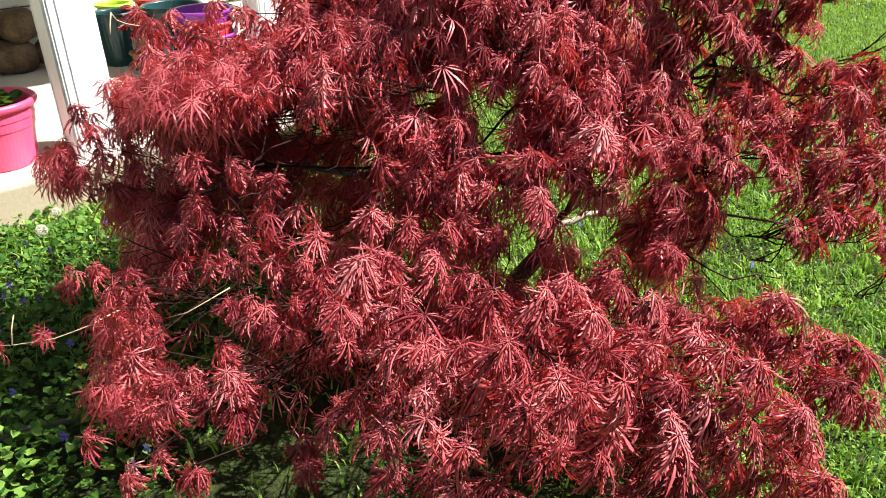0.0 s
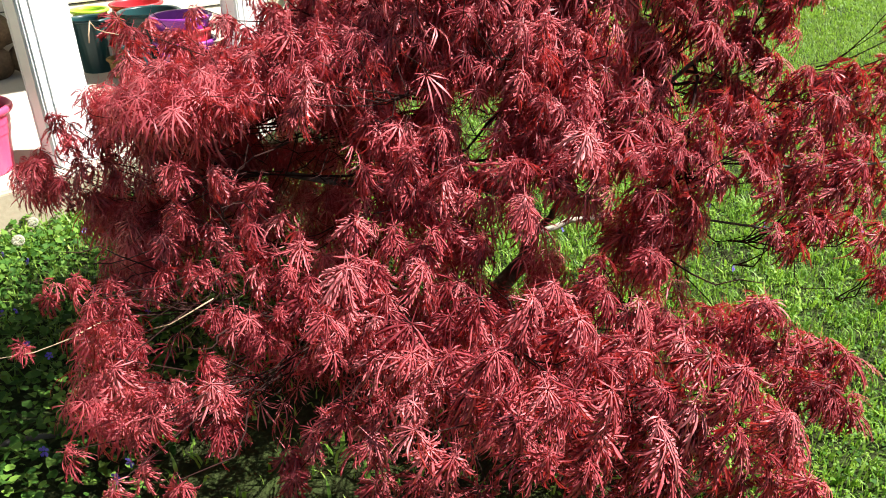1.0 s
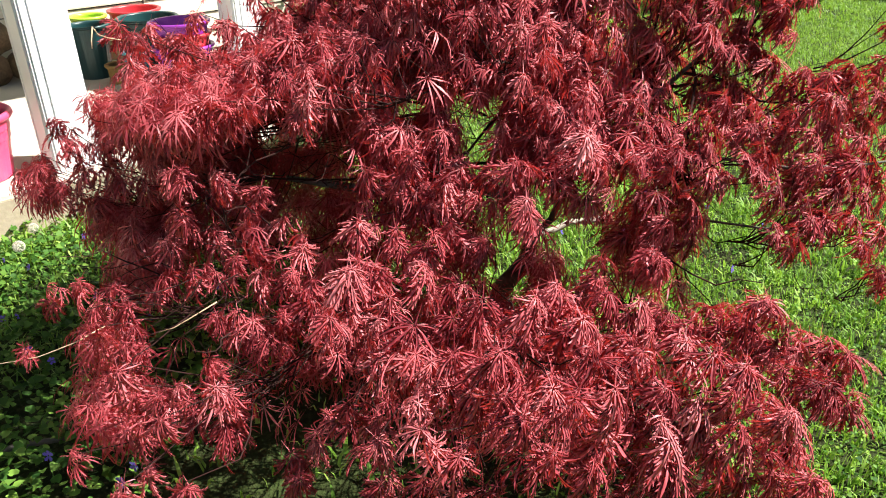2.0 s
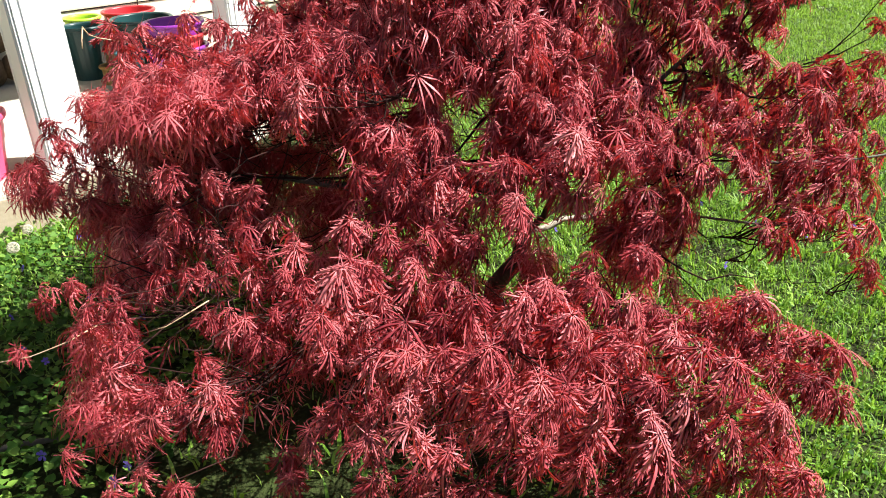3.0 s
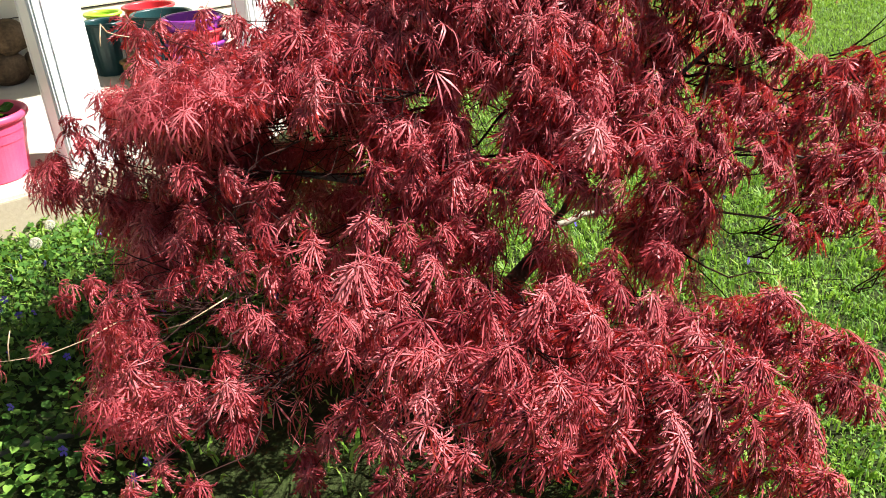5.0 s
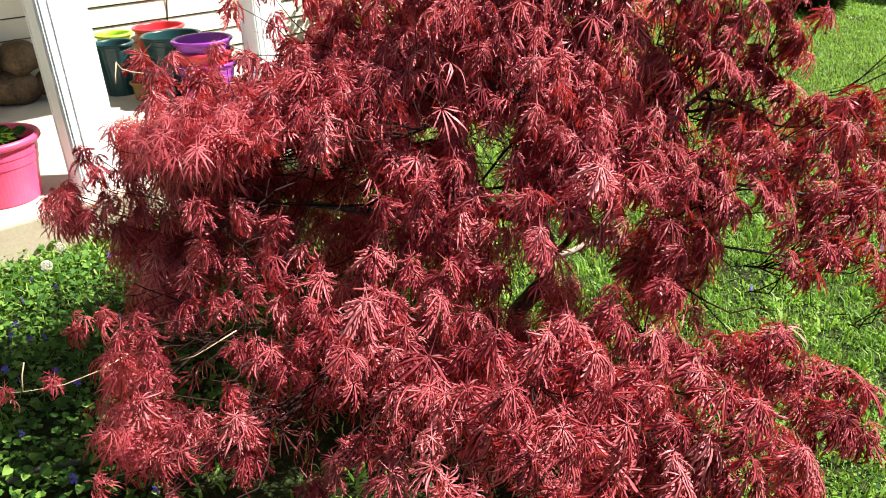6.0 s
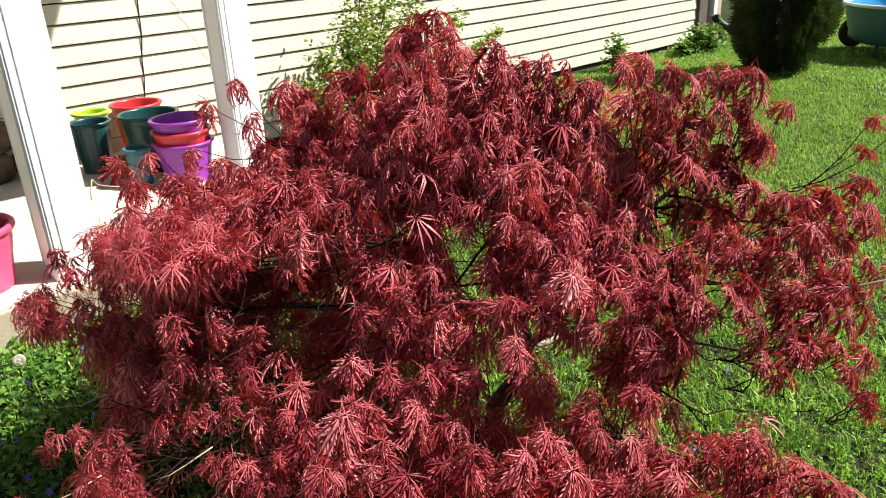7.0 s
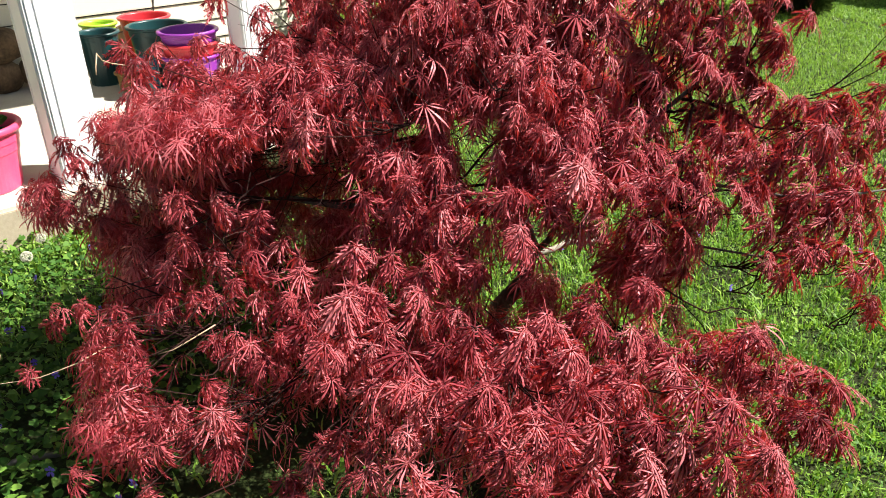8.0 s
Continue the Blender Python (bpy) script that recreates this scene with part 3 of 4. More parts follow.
def bough(tips, start=None, sparse=False):
    """A limb that arches from the crown to a set of shoots, with a twig and leaves to each."""
    g = tree_rng
    tips = [Vector(t) for t in tips]
    mid = sum(tips, Vector()) / len(tips)
    low = mid.z < 0.6
    roots = [(1.29, 1.36, 0.44), (1.10, 1.51, 0.44), (1.50, 1.11, 0.365), (1.58, 1.02, 0.41)] if low else [(1.30, 1.24, 0.72), (1.27, 1.22, 0.84), (1.50, 1.11, 0.60), (1.60, 1.0, 0.74), (1.32, 1.29, 0.54)]
    start = Vector(start) if start else min((Vector(r) for r in roots), key=lambda r: (r - mid).length)
    if not low and start.x > 1.45:
        start = Vector((1.47, 1.15, 0.56)).lerp(Vector((1.65, 0.96, 0.80)), g.uniform(0, 1))
    sag = 0.16 if low else 0.06
    knee = start.lerp(mid, 0.84) + Vector((0, 0, -0.08 if low else -0.06))
    peak = start.lerp(mid, 0.5) + Vector((g.normal(0, 0.02), g.normal(0, 0.02), -sag))
    bm = bmesh.new()
    pts, rad = [], []
    for i in range(9):
        s = i / 8
        pts.append(local(start * (1 - s) ** 2 + peak * 2 * s * (1 - s) + knee * s * s) + Vector(g.normal(0, 0.010 if low else 0.006, 3)))
        rad.append((0.0013 if sparse else 0.0020 if low else 0.0042) * (1 - 0.6 * s))
    tube(bm, pts, rad, 7)
    part("branch", bm, TWIG, tree, smooth=True)
    for t in tips:
        s = g.uniform(0.62, 0.98)
        a = start * (1 - s) ** 2 + peak * 2 * s * (1 - s) + knee * s * s
        b = a.lerp(t, 0.55) + Vector((g.normal(0, 0.02), g.normal(0, 0.02), -0.02))
        c = a.lerp(b, 0.5) + Vector((g.normal(0, 0.008), g.normal(0, 0.008), -0.012))
        tube(twig_mesh, [local(a), local(c), local(b), local(t)], [0.0021, 0.0018, 0.0014, 0.0008], 5, False)
        all_tips.append(t)
        if sparse:
            shoot(t, 3, 0.02, 0.055, share=0.15)
            continue
        full = t.z > 0.62 or t.x > 1.15
        shoot(t, 4, 0.02, 0.068 if t.x < 0.6 else 0.076 if full else 0.083, share=0.25)
        if full:
            q = t.lerp(start, g.uniform(0.06, 0.22)) + Vector(g.normal(0, 0.022, 3)) + Vector((0, 0, -0.03))
            shoot(q, 4 if t.x < 1.4 else 3, 0.04, 0.071, share=0.8)
            if t.x > 1.4 and g.uniform() < 0.5:
                continue
            q = t.lerp(start, g.uniform(0.08, 0.3)) + Vector(g.normal(0, 0.025, 3)) + Vector((0, 0, -0.07))
            shoot(q, 4, 0.05, 0.07, True)
        else:
            q = t.lerp(start, g.uniform(0.03, 0.12)) + Vector(g.normal(0, 0.012, 3)) + Vector((0, 0, -0.045))
            if t.x > 0.5:
                shoot(q, 2, 0.02, 0.066, True)
            q = t.lerp(start, g.uniform(0.3, 0.6)) + Vector(g.normal(0, 0.02, 3)) + Vector((0, 0, -0.20))
            if q.z > 0.08:
                shoot(q, 2, 0.05, 0.07, True)


bough([(1.17, 1.29, 1.20), (1.29, 1.47, 1.21), (1.27, 1.52, 1.15), (1.30, 1.37, 1.12), (1.21, 1.41, 1.11), (1.21, 1.33, 1.14), (1.12, 1.42, 1.12)])
bough([(1.25, 1.24, 1.16), (1.29, 1.22, 1.11), (1.35, 1.18, 1.12), (1.30, 1.19, 1.02), (1.23, 1.19, 1.10), (1.26, 1.28, 1.11), (1.32, 1.21, 1.11), (1.31, 1.20, 1.06), (1.28, 1.23, 1.03)])
bough([(1.54, 1.04, 1.11), (1.57, 0.99, 1.08), (1.48, 0.98, 1.03), (1.48, 1.06, 1.09), (1.53, 1.03, 1.05), (1.60, 0.98, 1.06), (1.59, 0.99, 1.03), (1.46, 1.03, 1.02), (1.53, 0.97, 1.00)])
bough([(1.41, 1.09, 0.99), (1.38, 1.14, 1.10), (1.41, 1.07, 1.05), (1.34, 1.16, 1.07), (1.40, 1.08, 1.08), (1.36, 1.11, 1.05), (1.34, 1.16, 1.02), (1.41, 1.08, 1.02), (1.37, 1.11, 0.98)])
bough([(1.18, 1.22, 0.99), (1.21, 1.17, 0.97), (1.10, 1.26, 1.11), (1.19, 1.26, 1.08), (1.22, 1.22, 1.06), (1.20, 1.27, 1.03), (1.22, 1.24, 1.02), (1.15, 1.23, 1.00)])
bough([(1.71, 0.91, 1.05), (1.66, 0.91, 0.99), (1.66, 0.98, 1.01), (1.73, 0.94, 1.05), (1.71, 0.97, 1.04)])
bough([(1.03, 1.26, 0.85), (0.99, 1.24, 1.01), (1.05, 1.27, 0.92), (1.06, 1.18, 1.00), (0.96, 1.27, 0.98), (1.04, 1.26, 1.04), (1.01, 1.37, 1.08), (1.04, 1.36, 1.03), (1.08, 1.24, 1.03), (1.06, 1.34, 1.07), (1.07, 1.28, 1.09), (1.01, 1.28, 0.96), (1.06, 1.26, 0.96)])
bough([(1.04, 1.66, 0.96), (0.99, 1.72, 1.05)])
bough([(1.04, 1.74, 1.04), (1.06, 1.71, 1.02), (1.03, 1.65, 0.99), (1.02, 1.73, 0.99)])
bough([(1.09, 1.64, 1.06), (1.12, 1.61, 1.07), (1.13, 1.55, 1.10), (1.17, 1.51, 1.09), (1.05, 1.57, 1.03), (1.10, 1.54, 1.05), (1.26, 1.54, 1.15), (1.22, 1.55, 1.13), (1.30, 1.54, 1.20), (1.27, 1.57, 1.17), (1.29, 1.50, 1.18)])
bough([(0.89, 1.94, 0.98), (0.78, 1.82, 0.91), (1.00, 1.98, 1.02), (0.99, 1.88, 0.95)])
bough([(1.88, 0.88, 0.99), (1.73, 0.83, 0.92), (1.71, 0.88, 0.97), (1.74, 0.87, 1.05), (1.79, 0.89, 0.98), (1.69, 0.90, 0.94), (1.73, 0.84, 0.88)])
bough([(1.41, 0.86, 0.98), (1.47, 1.07, 0.87), (1.56, 0.99, 0.86), (1.49, 1.09, 0.92), (1.53, 1.03, 0.93), (1.52, 1.07, 0.88), (1.54, 1.00, 0.92)])
bough([(0.92, 1.39, 0.91), (0.93, 1.34, 0.89), (0.99, 1.33, 0.89), (1.03, 1.31, 0.81), (1.02, 1.33, 0.92), (1.01, 1.43, 0.93), (0.96, 1.54, 0.93), (1.03, 1.40, 0.88), (1.01, 1.46, 1.01)])
bough([(1.05, 1.17, 0.94), (1.08, 1.04, 0.93), (1.10, 1.24, 0.90), (1.16, 1.19, 0.90), (1.07, 1.06, 0.91), (1.11, 1.22, 0.86), (1.16, 1.06, 0.89), (1.16, 1.11, 0.84), (1.13, 1.20, 0.94), (1.17, 1.19, 0.95), (1.19, 1.07, 0.92)])
bough([(1.27, 1.03, 0.90), (1.28, 0.98, 0.89), (1.30, 1.01, 0.82), (1.29, 1.16, 0.95), (1.33, 1.12, 0.97), (1.39, 1.14, 0.90), (1.29, 1.08, 0.84), (1.32, 1.13, 0.91), (1.37, 1.06, 0.92)])
bough([(0.88, 1.63, 0.93), (0.79, 1.69, 0.91), (0.84, 1.59, 0.88), (0.94, 1.68, 0.90), (0.86, 1.71, 0.87)])
bough([(0.78, 1.34, 0.87), (0.86, 1.41, 0.90), (0.71, 1.34, 0.85), (0.81, 1.33, 0.87), (0.81, 1.45, 0.90), (0.79, 1.47, 0.87), (0.86, 1.43, 0.91)])
bough([(0.65, 1.96, 0.88), (0.77, 2.08, 0.87), (0.65, 1.89, 0.83)])
bough([(0.61, 1.65, 0.84), (0.68, 1.73, 0.88), (0.68, 1.69, 0.88), (0.58, 1.70, 0.90), (0.72, 1.68, 0.85), (0.55, 1.70, 0.84), (0.56, 1.64, 0.81)])
bough([(1.69, 0.90, 0.87), (1.68, 0.82, 0.81), (1.69, 0.87, 0.85), (1.60, 0.94, 0.86), (1.61, 0.91, 0.84), (1.73, 0.97, 0.87), (1.64, 0.93, 0.95), (1.58, 0.92, 0.92), (1.66, 0.89, 0.75)])
bough([(0.70, 1.57, 0.84), (0.74, 1.47, 0.87), (0.58, 1.39, 0.82), (0.70, 1.54, 0.85), (0.63, 1.33, 0.83), (0.59, 1.55, 0.84), (0.56, 1.54, 0.78)])
bough([(0.82, 1.24, 0.90), (0.89, 1.27, 0.87), (0.73, 1.27, 0.84), (0.77, 1.25, 0.83), (0.87, 1.30, 0.81), (0.89, 1.30, 0.73), (0.71, 1.27, 0.80)])
bough([(1.84, 0.92, 0.70), (2.15, 0.96, 0.90), (1.81, 0.98, 0.80)])
bough([(1.69, 1.13, 0.71), (1.70, 1.03, 0.77), (1.60, 1.06, 0.82), (1.74, 0.94, 0.76), (1.69, 1.07, 0.78), (1.57, 1.10, 0.78), (1.66, 1.00, 0.73), (1.61, 0.92, 0.75)])
bough([(1.86, 0.79, 0.74), (1.76, 0.67, 0.80), (1.92, 0.63, 0.73), (1.96, 0.69, 0.77), (1.86, 0.65, 0.75), (1.81, 0.63, 0.69), (1.90, 0.61, 0.70)])
bough([(1.20, 1.05, 0.74), (1.14, 1.07, 0.69), (1.18, 1.04, 0.69), (1.20, 1.00, 0.72), (1.20, 1.06, 0.82), (1.17, 1.06, 0.78), (1.28, 1.08, 0.75)])
bough([(1.28, 0.98, 0.70), (1.32, 0.96, 0.75), (1.39, 0.80, 0.74), (1.47, 0.81, 0.77), (1.41, 1.13, 0.68), (1.32, 0.92, 0.71), (1.37, 0.91, 0.72), (1.41, 0.85, 0.71), (1.49, 0.98, 0.73)])
bough([(1.58, 0.78, 0.70), (1.72, 0.76, 0.78), (1.60, 0.65, 0.77), (1.73, 0.80, 0.74), (1.57, 0.72, 0.69), (1.66, 0.69, 0.67), (1.69, 0.76, 0.71), (1.50, 0.71, 0.67), (1.72, 0.68, 0.68), (1.57, 0.81, 0.68), (1.74, 0.70, 0.77), (1.74, 0.64, 0.77), (1.67, 0.86, 0.71), (1.69, 0.72, 0.73)])
bough([(1.03, 1.02, 0.67), (1.16, 0.98, 0.67), (0.99, 0.94, 0.62), (1.18, 0.89, 0.69), (1.15, 0.85, 0.63), (1.11, 0.96, 0.64), (1.16, 0.91, 0.68), (1.15, 0.93, 0.60), (1.13, 0.91, 0.72)])
bough([(1.25, 0.80, 0.68), (1.23, 0.74, 0.63), (1.34, 0.78, 0.70), (1.34, 0.69, 0.70), (1.36, 0.66, 0.68), (1.20, 0.85, 0.68), (1.20, 0.82, 0.61), (1.34, 0.76, 0.64), (1.34, 0.72, 0.64), (1.33, 0.61, 0.66), (1.23, 0.78, 0.58), (1.28, 0.89, 0.49), (1.27, 0.74, 0.53), (1.31, 0.81, 0.70), (1.27, 0.85, 0.70), (1.22, 0.80, 0.64)])
bough([(0.92, 1.26, 0.73), (0.97, 1.18, 0.71), (0.85, 1.24, 0.66), (0.92, 1.16, 0.60), (0.79, 1.23, 0.55), (0.84, 1.17, 0.53), (0.92, 1.19, 0.67), (0.90, 1.21, 0.63)])
bough([(0.53, 1.87, 0.70), (0.47, 1.67, 0.62), (0.48, 1.66, 0.51), (0.51, 1.84, 0.62), (0.57, 1.79, 0.69), (0.53, 1.61, 0.68), (0.46, 1.87, 0.60)])
bough([(1.66, 0.62, 0.65), (1.68, 0.58, 0.63), (1.77, 0.66, 0.69), (1.73, 0.55, 0.57), (1.81, 0.58, 0.65), (1.84, 0.54, 0.61), (1.74, 0.61, 0.65), (1.65, 0.61, 0.61), (1.68, 0.57, 0.56)])
bough([(0.95, 1.12, 0.63), (0.94, 1.14, 0.57), (0.87, 1.10, 0.53), (1.02, 1.07, 0.66), (1.02, 1.13, 0.59), (0.99, 1.06, 0.50), (0.92, 1.08, 0.54), (0.99, 1.13, 0.67)])
bough([(0.52, 1.42, 0.69), (0.50, 1.44, 0.68), (0.52, 1.52, 0.56), (0.71, 1.39, 0.55), (0.63, 1.39, 0.49), (0.49, 1.40, 0.48), (0.53, 1.41, 0.48), (0.57, 1.37, 0.68), (0.48, 1.48, 0.53), (0.60, 1.49, 0.51)])
bough([(1.58, 0.64, 0.63), (1.52, 0.63, 0.56), (1.51, 0.60, 0.53), (1.41, 0.59, 0.53), (1.56, 0.54, 0.55), (1.54, 0.58, 0.53), (1.53, 0.50, 0.52), (1.63, 0.50, 0.51), (1.61, 0.59, 0.58), (1.56, 0.66, 0.63)])
bough([(0.41, 1.89, 0.56), (0.39, 1.95, 0.59), (0.49, 2.12, 0.64), (0.51, 2.09, 0.61), (0.53, 2.03, 0.59), (0.43, 2.12, 0.56), (0.38, 2.13, 0.52), (0.41, 2.02, 0.50), (0.44, 1.95, 0.50), (0.48, 2.08, 0.57), (0.39, 2.17, 0.54), (0.47, 1.90, 0.50), (0.57, 1.99, 0.61), (0.44, 2.15, 0.51)])
bough([(0.63, 0.67, 0.57), (0.77, 0.61, 0.53), (0.65, 0.66, 0.55), (0.63, 0.71, 0.53), (0.72, 0.64, 0.49), (0.69, 0.56, 0.52)])
bough([(0.79, 0.75, 0.56), (0.87, 0.77, 0.56), (0.91, 0.76, 0.52), (0.85, 0.70, 0.52), (0.88, 0.70, 0.50), (0.95, 0.66, 0.47)])
bough([(0.59, 1.05, 0.48), (0.75, 1.12, 0.50), (0.72, 1.14, 0.51), (0.73, 1.05, 0.46), (0.68, 0.92, 0.47), (0.62, 0.96, 0.45), (0.57, 1.02, 0.45), (0.66, 1.09, 0.44), (0.67, 1.11, 0.52), (0.76, 1.10, 0.49), (0.82, 1.07, 0.50), (0.67, 1.01, 0.46)])
bough([(0.50, 0.67, 0.49), (0.53, 0.64, 0.48), (0.61, 0.58, 0.45), (0.64, 0.56, 0.45), (0.59, 0.63, 0.53), (0.56, 0.61, 0.39), (0.60, 0.59, 0.51)])
bough([(0.86, 1.00, 0.46), (0.79, 0.87, 0.51), (0.82, 1.02, 0.45), (0.77, 0.91, 0.46), (0.82, 0.89, 0.44), (0.82, 0.80, 0.45)])
bough([(0.25, 1.56, 0.46), (0.30, 1.51, 0.48), (0.36, 1.49, 0.47), (0.36, 1.43, 0.44), (0.27, 1.37, 0.45), (0.32, 1.39, 0.38), (0.45, 1.43, 0.47), (0.42, 1.45, 0.45), (0.31, 1.46, 0.46), (0.34, 1.41, 0.42), (0.37, 1.44, 0.33)])
bough([(1.17, 0.75, 0.52), (1.09, 0.82, 0.49), (1.05, 0.78, 0.45), (1.16, 0.71, 0.40), (1.15, 0.65, 0.41), (1.10, 0.62, 0.39), (1.09, 0.74, 0.43), (1.08, 0.86, 0.44), (1.10, 0.71, 0.40)])
bough([(0.70, 1.31, 0.51), (0.57, 1.36, 0.49), (0.60, 1.30, 0.46), (0.47, 1.30, 0.42), (0.51, 1.28, 0.43), (0.51, 1.26, 0.38), (0.65, 1.20, 0.46), (0.54, 1.26, 0.40), (0.63, 1.26, 0.47), (0.58, 1.21, 0.41), (0.54, 1.22, 0.37), (0.60, 1.22, 0.42)])
bough([(0.63, 0.88, 0.46), (0.65, 0.85, 0.44), (0.54, 0.75, 0.47), (0.57, 0.78, 0.28), (0.65, 0.78, 0.50), (0.48, 0.79, 0.41), (0.56, 0.69, 0.34), (0.62, 0.71, 0.47), (0.58, 0.75, 0.47)])
bough([(0.83, 0.60, 0.50), (0.87, 0.57, 0.51), (0.96, 0.49, 0.50), (0.96, 0.44, 0.50), (0.77, 0.56, 0.49), (0.81, 0.48, 0.41), (0.91, 0.45, 0.37), (0.78, 0.52, 0.30), (0.75, 0.60, 0.39), (0.93, 0.45, 0.47), (0.89, 0.49, 0.47), (0.86, 0.52, 0.46), (0.83, 0.55, 0.43), (0.82, 0.51, 0.44), (0.90, 0.49, 0.39), (0.93, 0.43, 0.41), (0.88, 0.48, 0.31), (0.82, 0.53, 0.35), (0.85, 0.49, 0.29), (0.76, 0.55, 0.42), (0.72, 0.55, 0.37)])
bough([(0.27, 1.08, 0.41), (0.17, 1.03, 0.36), (0.24, 0.97, 0.36)])
bough([(1.19, 0.52, 0.48), (1.21, 0.56, 0.42), (1.20, 0.51, 0.40), (1.32, 0.45, 0.37), (1.21, 0.42, 0.36), (1.38, 0.42, 0.34), (1.22, 0.62, 0.39), (1.22, 0.50, 0.44), (1.29, 0.49, 0.36), (1.33, 0.42, 0.35), (1.21, 0.48, 0.36), (1.23, 0.45, 0.29), (1.23, 0.40, 0.34), (1.27, 0.37, 0.31)])
bough([(0.42, 1.21, 0.39), (0.39, 1.16, 0.36), (0.41, 1.14, 0.35), (0.35, 1.21, 0.36), (0.41, 1.16, 0.25), (0.35, 1.18, 0.33), (0.39, 1.16, 0.30), (0.44, 1.15, 0.29)])
bough([(0.28, 1.32, 0.39), (0.32, 1.26, 0.32), (0.17, 1.34, 0.22), (0.27, 1.22, 0.21), (0.30, 1.31, 0.33), (0.28, 1.25, 0.27)])
bough([(1.03, 0.42, 0.29), (1.02, 0.39, 0.37), (1.07, 0.45, 0.37), (1.06, 0.34, 0.27), (1.05, 0.40, 0.25), (0.98, 0.43, 0.28), (1.00, 0.47, 0.21), (1.16, 0.41, 0.23), (1.19, 0.35, 0.15)])
bough([(0.48, 1.08, 0.20), (0.52, 1.03, 0.25), (0.54, 0.95, 0.36), (0.59, 0.93, 0.33), (0.47, 1.03, 0.18), (0.55, 0.87, 0.25)])
bough([(1.96, 0.66, 0.94), (1.92, 0.67, 0.86), (2.02, 0.62, 0.90), (1.93, 0.64, 0.80)], (1.86, 0.50, 0.62), True)
bough([(1.54, 0.46, 0.45), (1.56, 0.44, 0.43), (1.58, 0.46, 0.45)], (1.47, 0.68, 0.49), True)
bough([(1.42, 0.63, 0.54), (1.42, 0.61, 0.51)], (1.46, 0.86, 0.46), True)
limb([(1.25, 0.76, 0.46), (1.28, 0.72, 0.43), (1.29, 0.67, 0.42), (1.33, 0.64, 0.43), (1.35, 0.60, 0.43)], [0.0024, 0.0021, 0.0018, 0.0014, 0.0010], TWIG)
# the fullest hanging fans
for tip, n, size in (((0.60, 0.55, 0.58), 5, 0.076), ((0.93, 0.36, 0.48), 9, 0.078), ((1.23, 1.12, 0.89), 9, 0.08), ((1.15, 0.74, 0.53), 6, 0.075)):
    shoot(tip, n, 0.04, size)


def far_side():
    """The half of the dome that faces the house."""
    g = np.random.default_rng(21)
    for k in range(12):
        a0 = radians(22 + 12.5 * k)
        reach = 0.72 if k < 4 else 1.18 if k < 7 else 0.86
        tips = []
        for i in range(9 if k < 4 else 12):
            a, r = a0 + g.uniform(-0.12, 0.12), reach * math.sqrt(g.uniform(0.03, 1))
            z = 0.97 - (0.52 if k < 4 else 0.24) * r * r - 0.05 * r + g.uniform(-0.12, 0.0)
            tip = Vector((1.34 + r * math.cos(a), 1.36 + r * math.sin(a), z))
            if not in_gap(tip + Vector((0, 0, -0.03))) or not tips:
                tips.append(tip)
        bough(tips, (1.34 + 0.18 * math.cos(a0), 1.36 + 0.18 * math.sin(a0), 0.62 + 0.02 * (k % 3)))


far_side()


def inner_leaves():
    """Shaded leaves between the outer shoots and the middle of the crown."""
    g = tree_rng
    n = 0
    # the deep middle, and leaves added to cast shade under the upper tier
    masses = [((1.34, 1.46, 0.74), (0.46, 0.44, 0.20), 480), ((1.62, 1.16, 0.86), (0.28, 0.26, 0.14), 40), ((1.05, 1.95, 0.60), (0.42, 0.34, 0.15), 220), ((0.74, 1.82, 0.48), (0.28, 0.24, 0.14), 140),
              ((0.86, 1.58, 0.78), (0.24, 0.20, 0.06), 150), ((0.62, 1.80, 0.72), (0.14, 0.16, 0.06), 90), ((1.00, 1.36, 0.84), (0.16, 0.14, 0.06), 80), ((0.34, 1.46, 0.22), (0.10, 0.15, 0.05), 50)]
    # hidden fill behind the lower fans, some of it added to block sun
    masses += [((0.34, 1.53, 0.35), (0.06, 0.06, 0.04), 14), ((0.53, 1.80, 0.34), (0.08, 0.08, 0.07), 45), ((0.42, 2.08, 0.51), (0.06, 0.06, 0.04), 14), ((0.52, 1.93, 0.44), (0.06, 0.06, 0.05), 18),
               ((0.58, 1.78, 0.43), (0.10, 0.10, 0.08), 50), ((0.92, 1.92, 0.53), (0.20, 0.12, 0.08), 60), ((1.36, 0.90, 0.44), (0.10, 0.08, 0.07), 30), ((1.20, 1.07, 0.38), (0.06, 0.06, 0.06), 12),
               ((1.08, 1.18, 0.42), (0.07, 0.07, 0.05), 18), ((0.66, 1.56, 0.79), (0.17, 0.16, 0.05), 150), ((1.00, 1.75, 0.42), (0.30, 0.25, 0.14), 120)]
    for c, r, count in masses:
        for k in range(count):
            d = Vector(g.normal(0, 1, 3)).normalized() * g.uniform() ** 0.4
            q = Vector(c) + Vector((d.x * r[0], d.y * r[1], d.z * r[2]))
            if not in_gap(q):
                shoot(q, 5, 0.06, 0.074, True)
    while n < 600:
        t = all_tips[int(g.integers(len(all_tips)))]
        axis = Vector((1.33, 1.27, t.z * 0.8))
        q = t.lerp(axis, g.uniform(0.26, 0.7)) + Vector((g.normal(0, 0.05), g.normal(0, 0.05), g.uniform(-0.26, -0.11)))
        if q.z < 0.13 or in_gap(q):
            continue
        shoot(q, 5, 0.07, 0.078, True)
        n += 1


inner_leaves()
ob = part("twig", twig_mesh, TWIG, tree, "fine reddish twigs", True)
tagged(ob, kind="stuff")


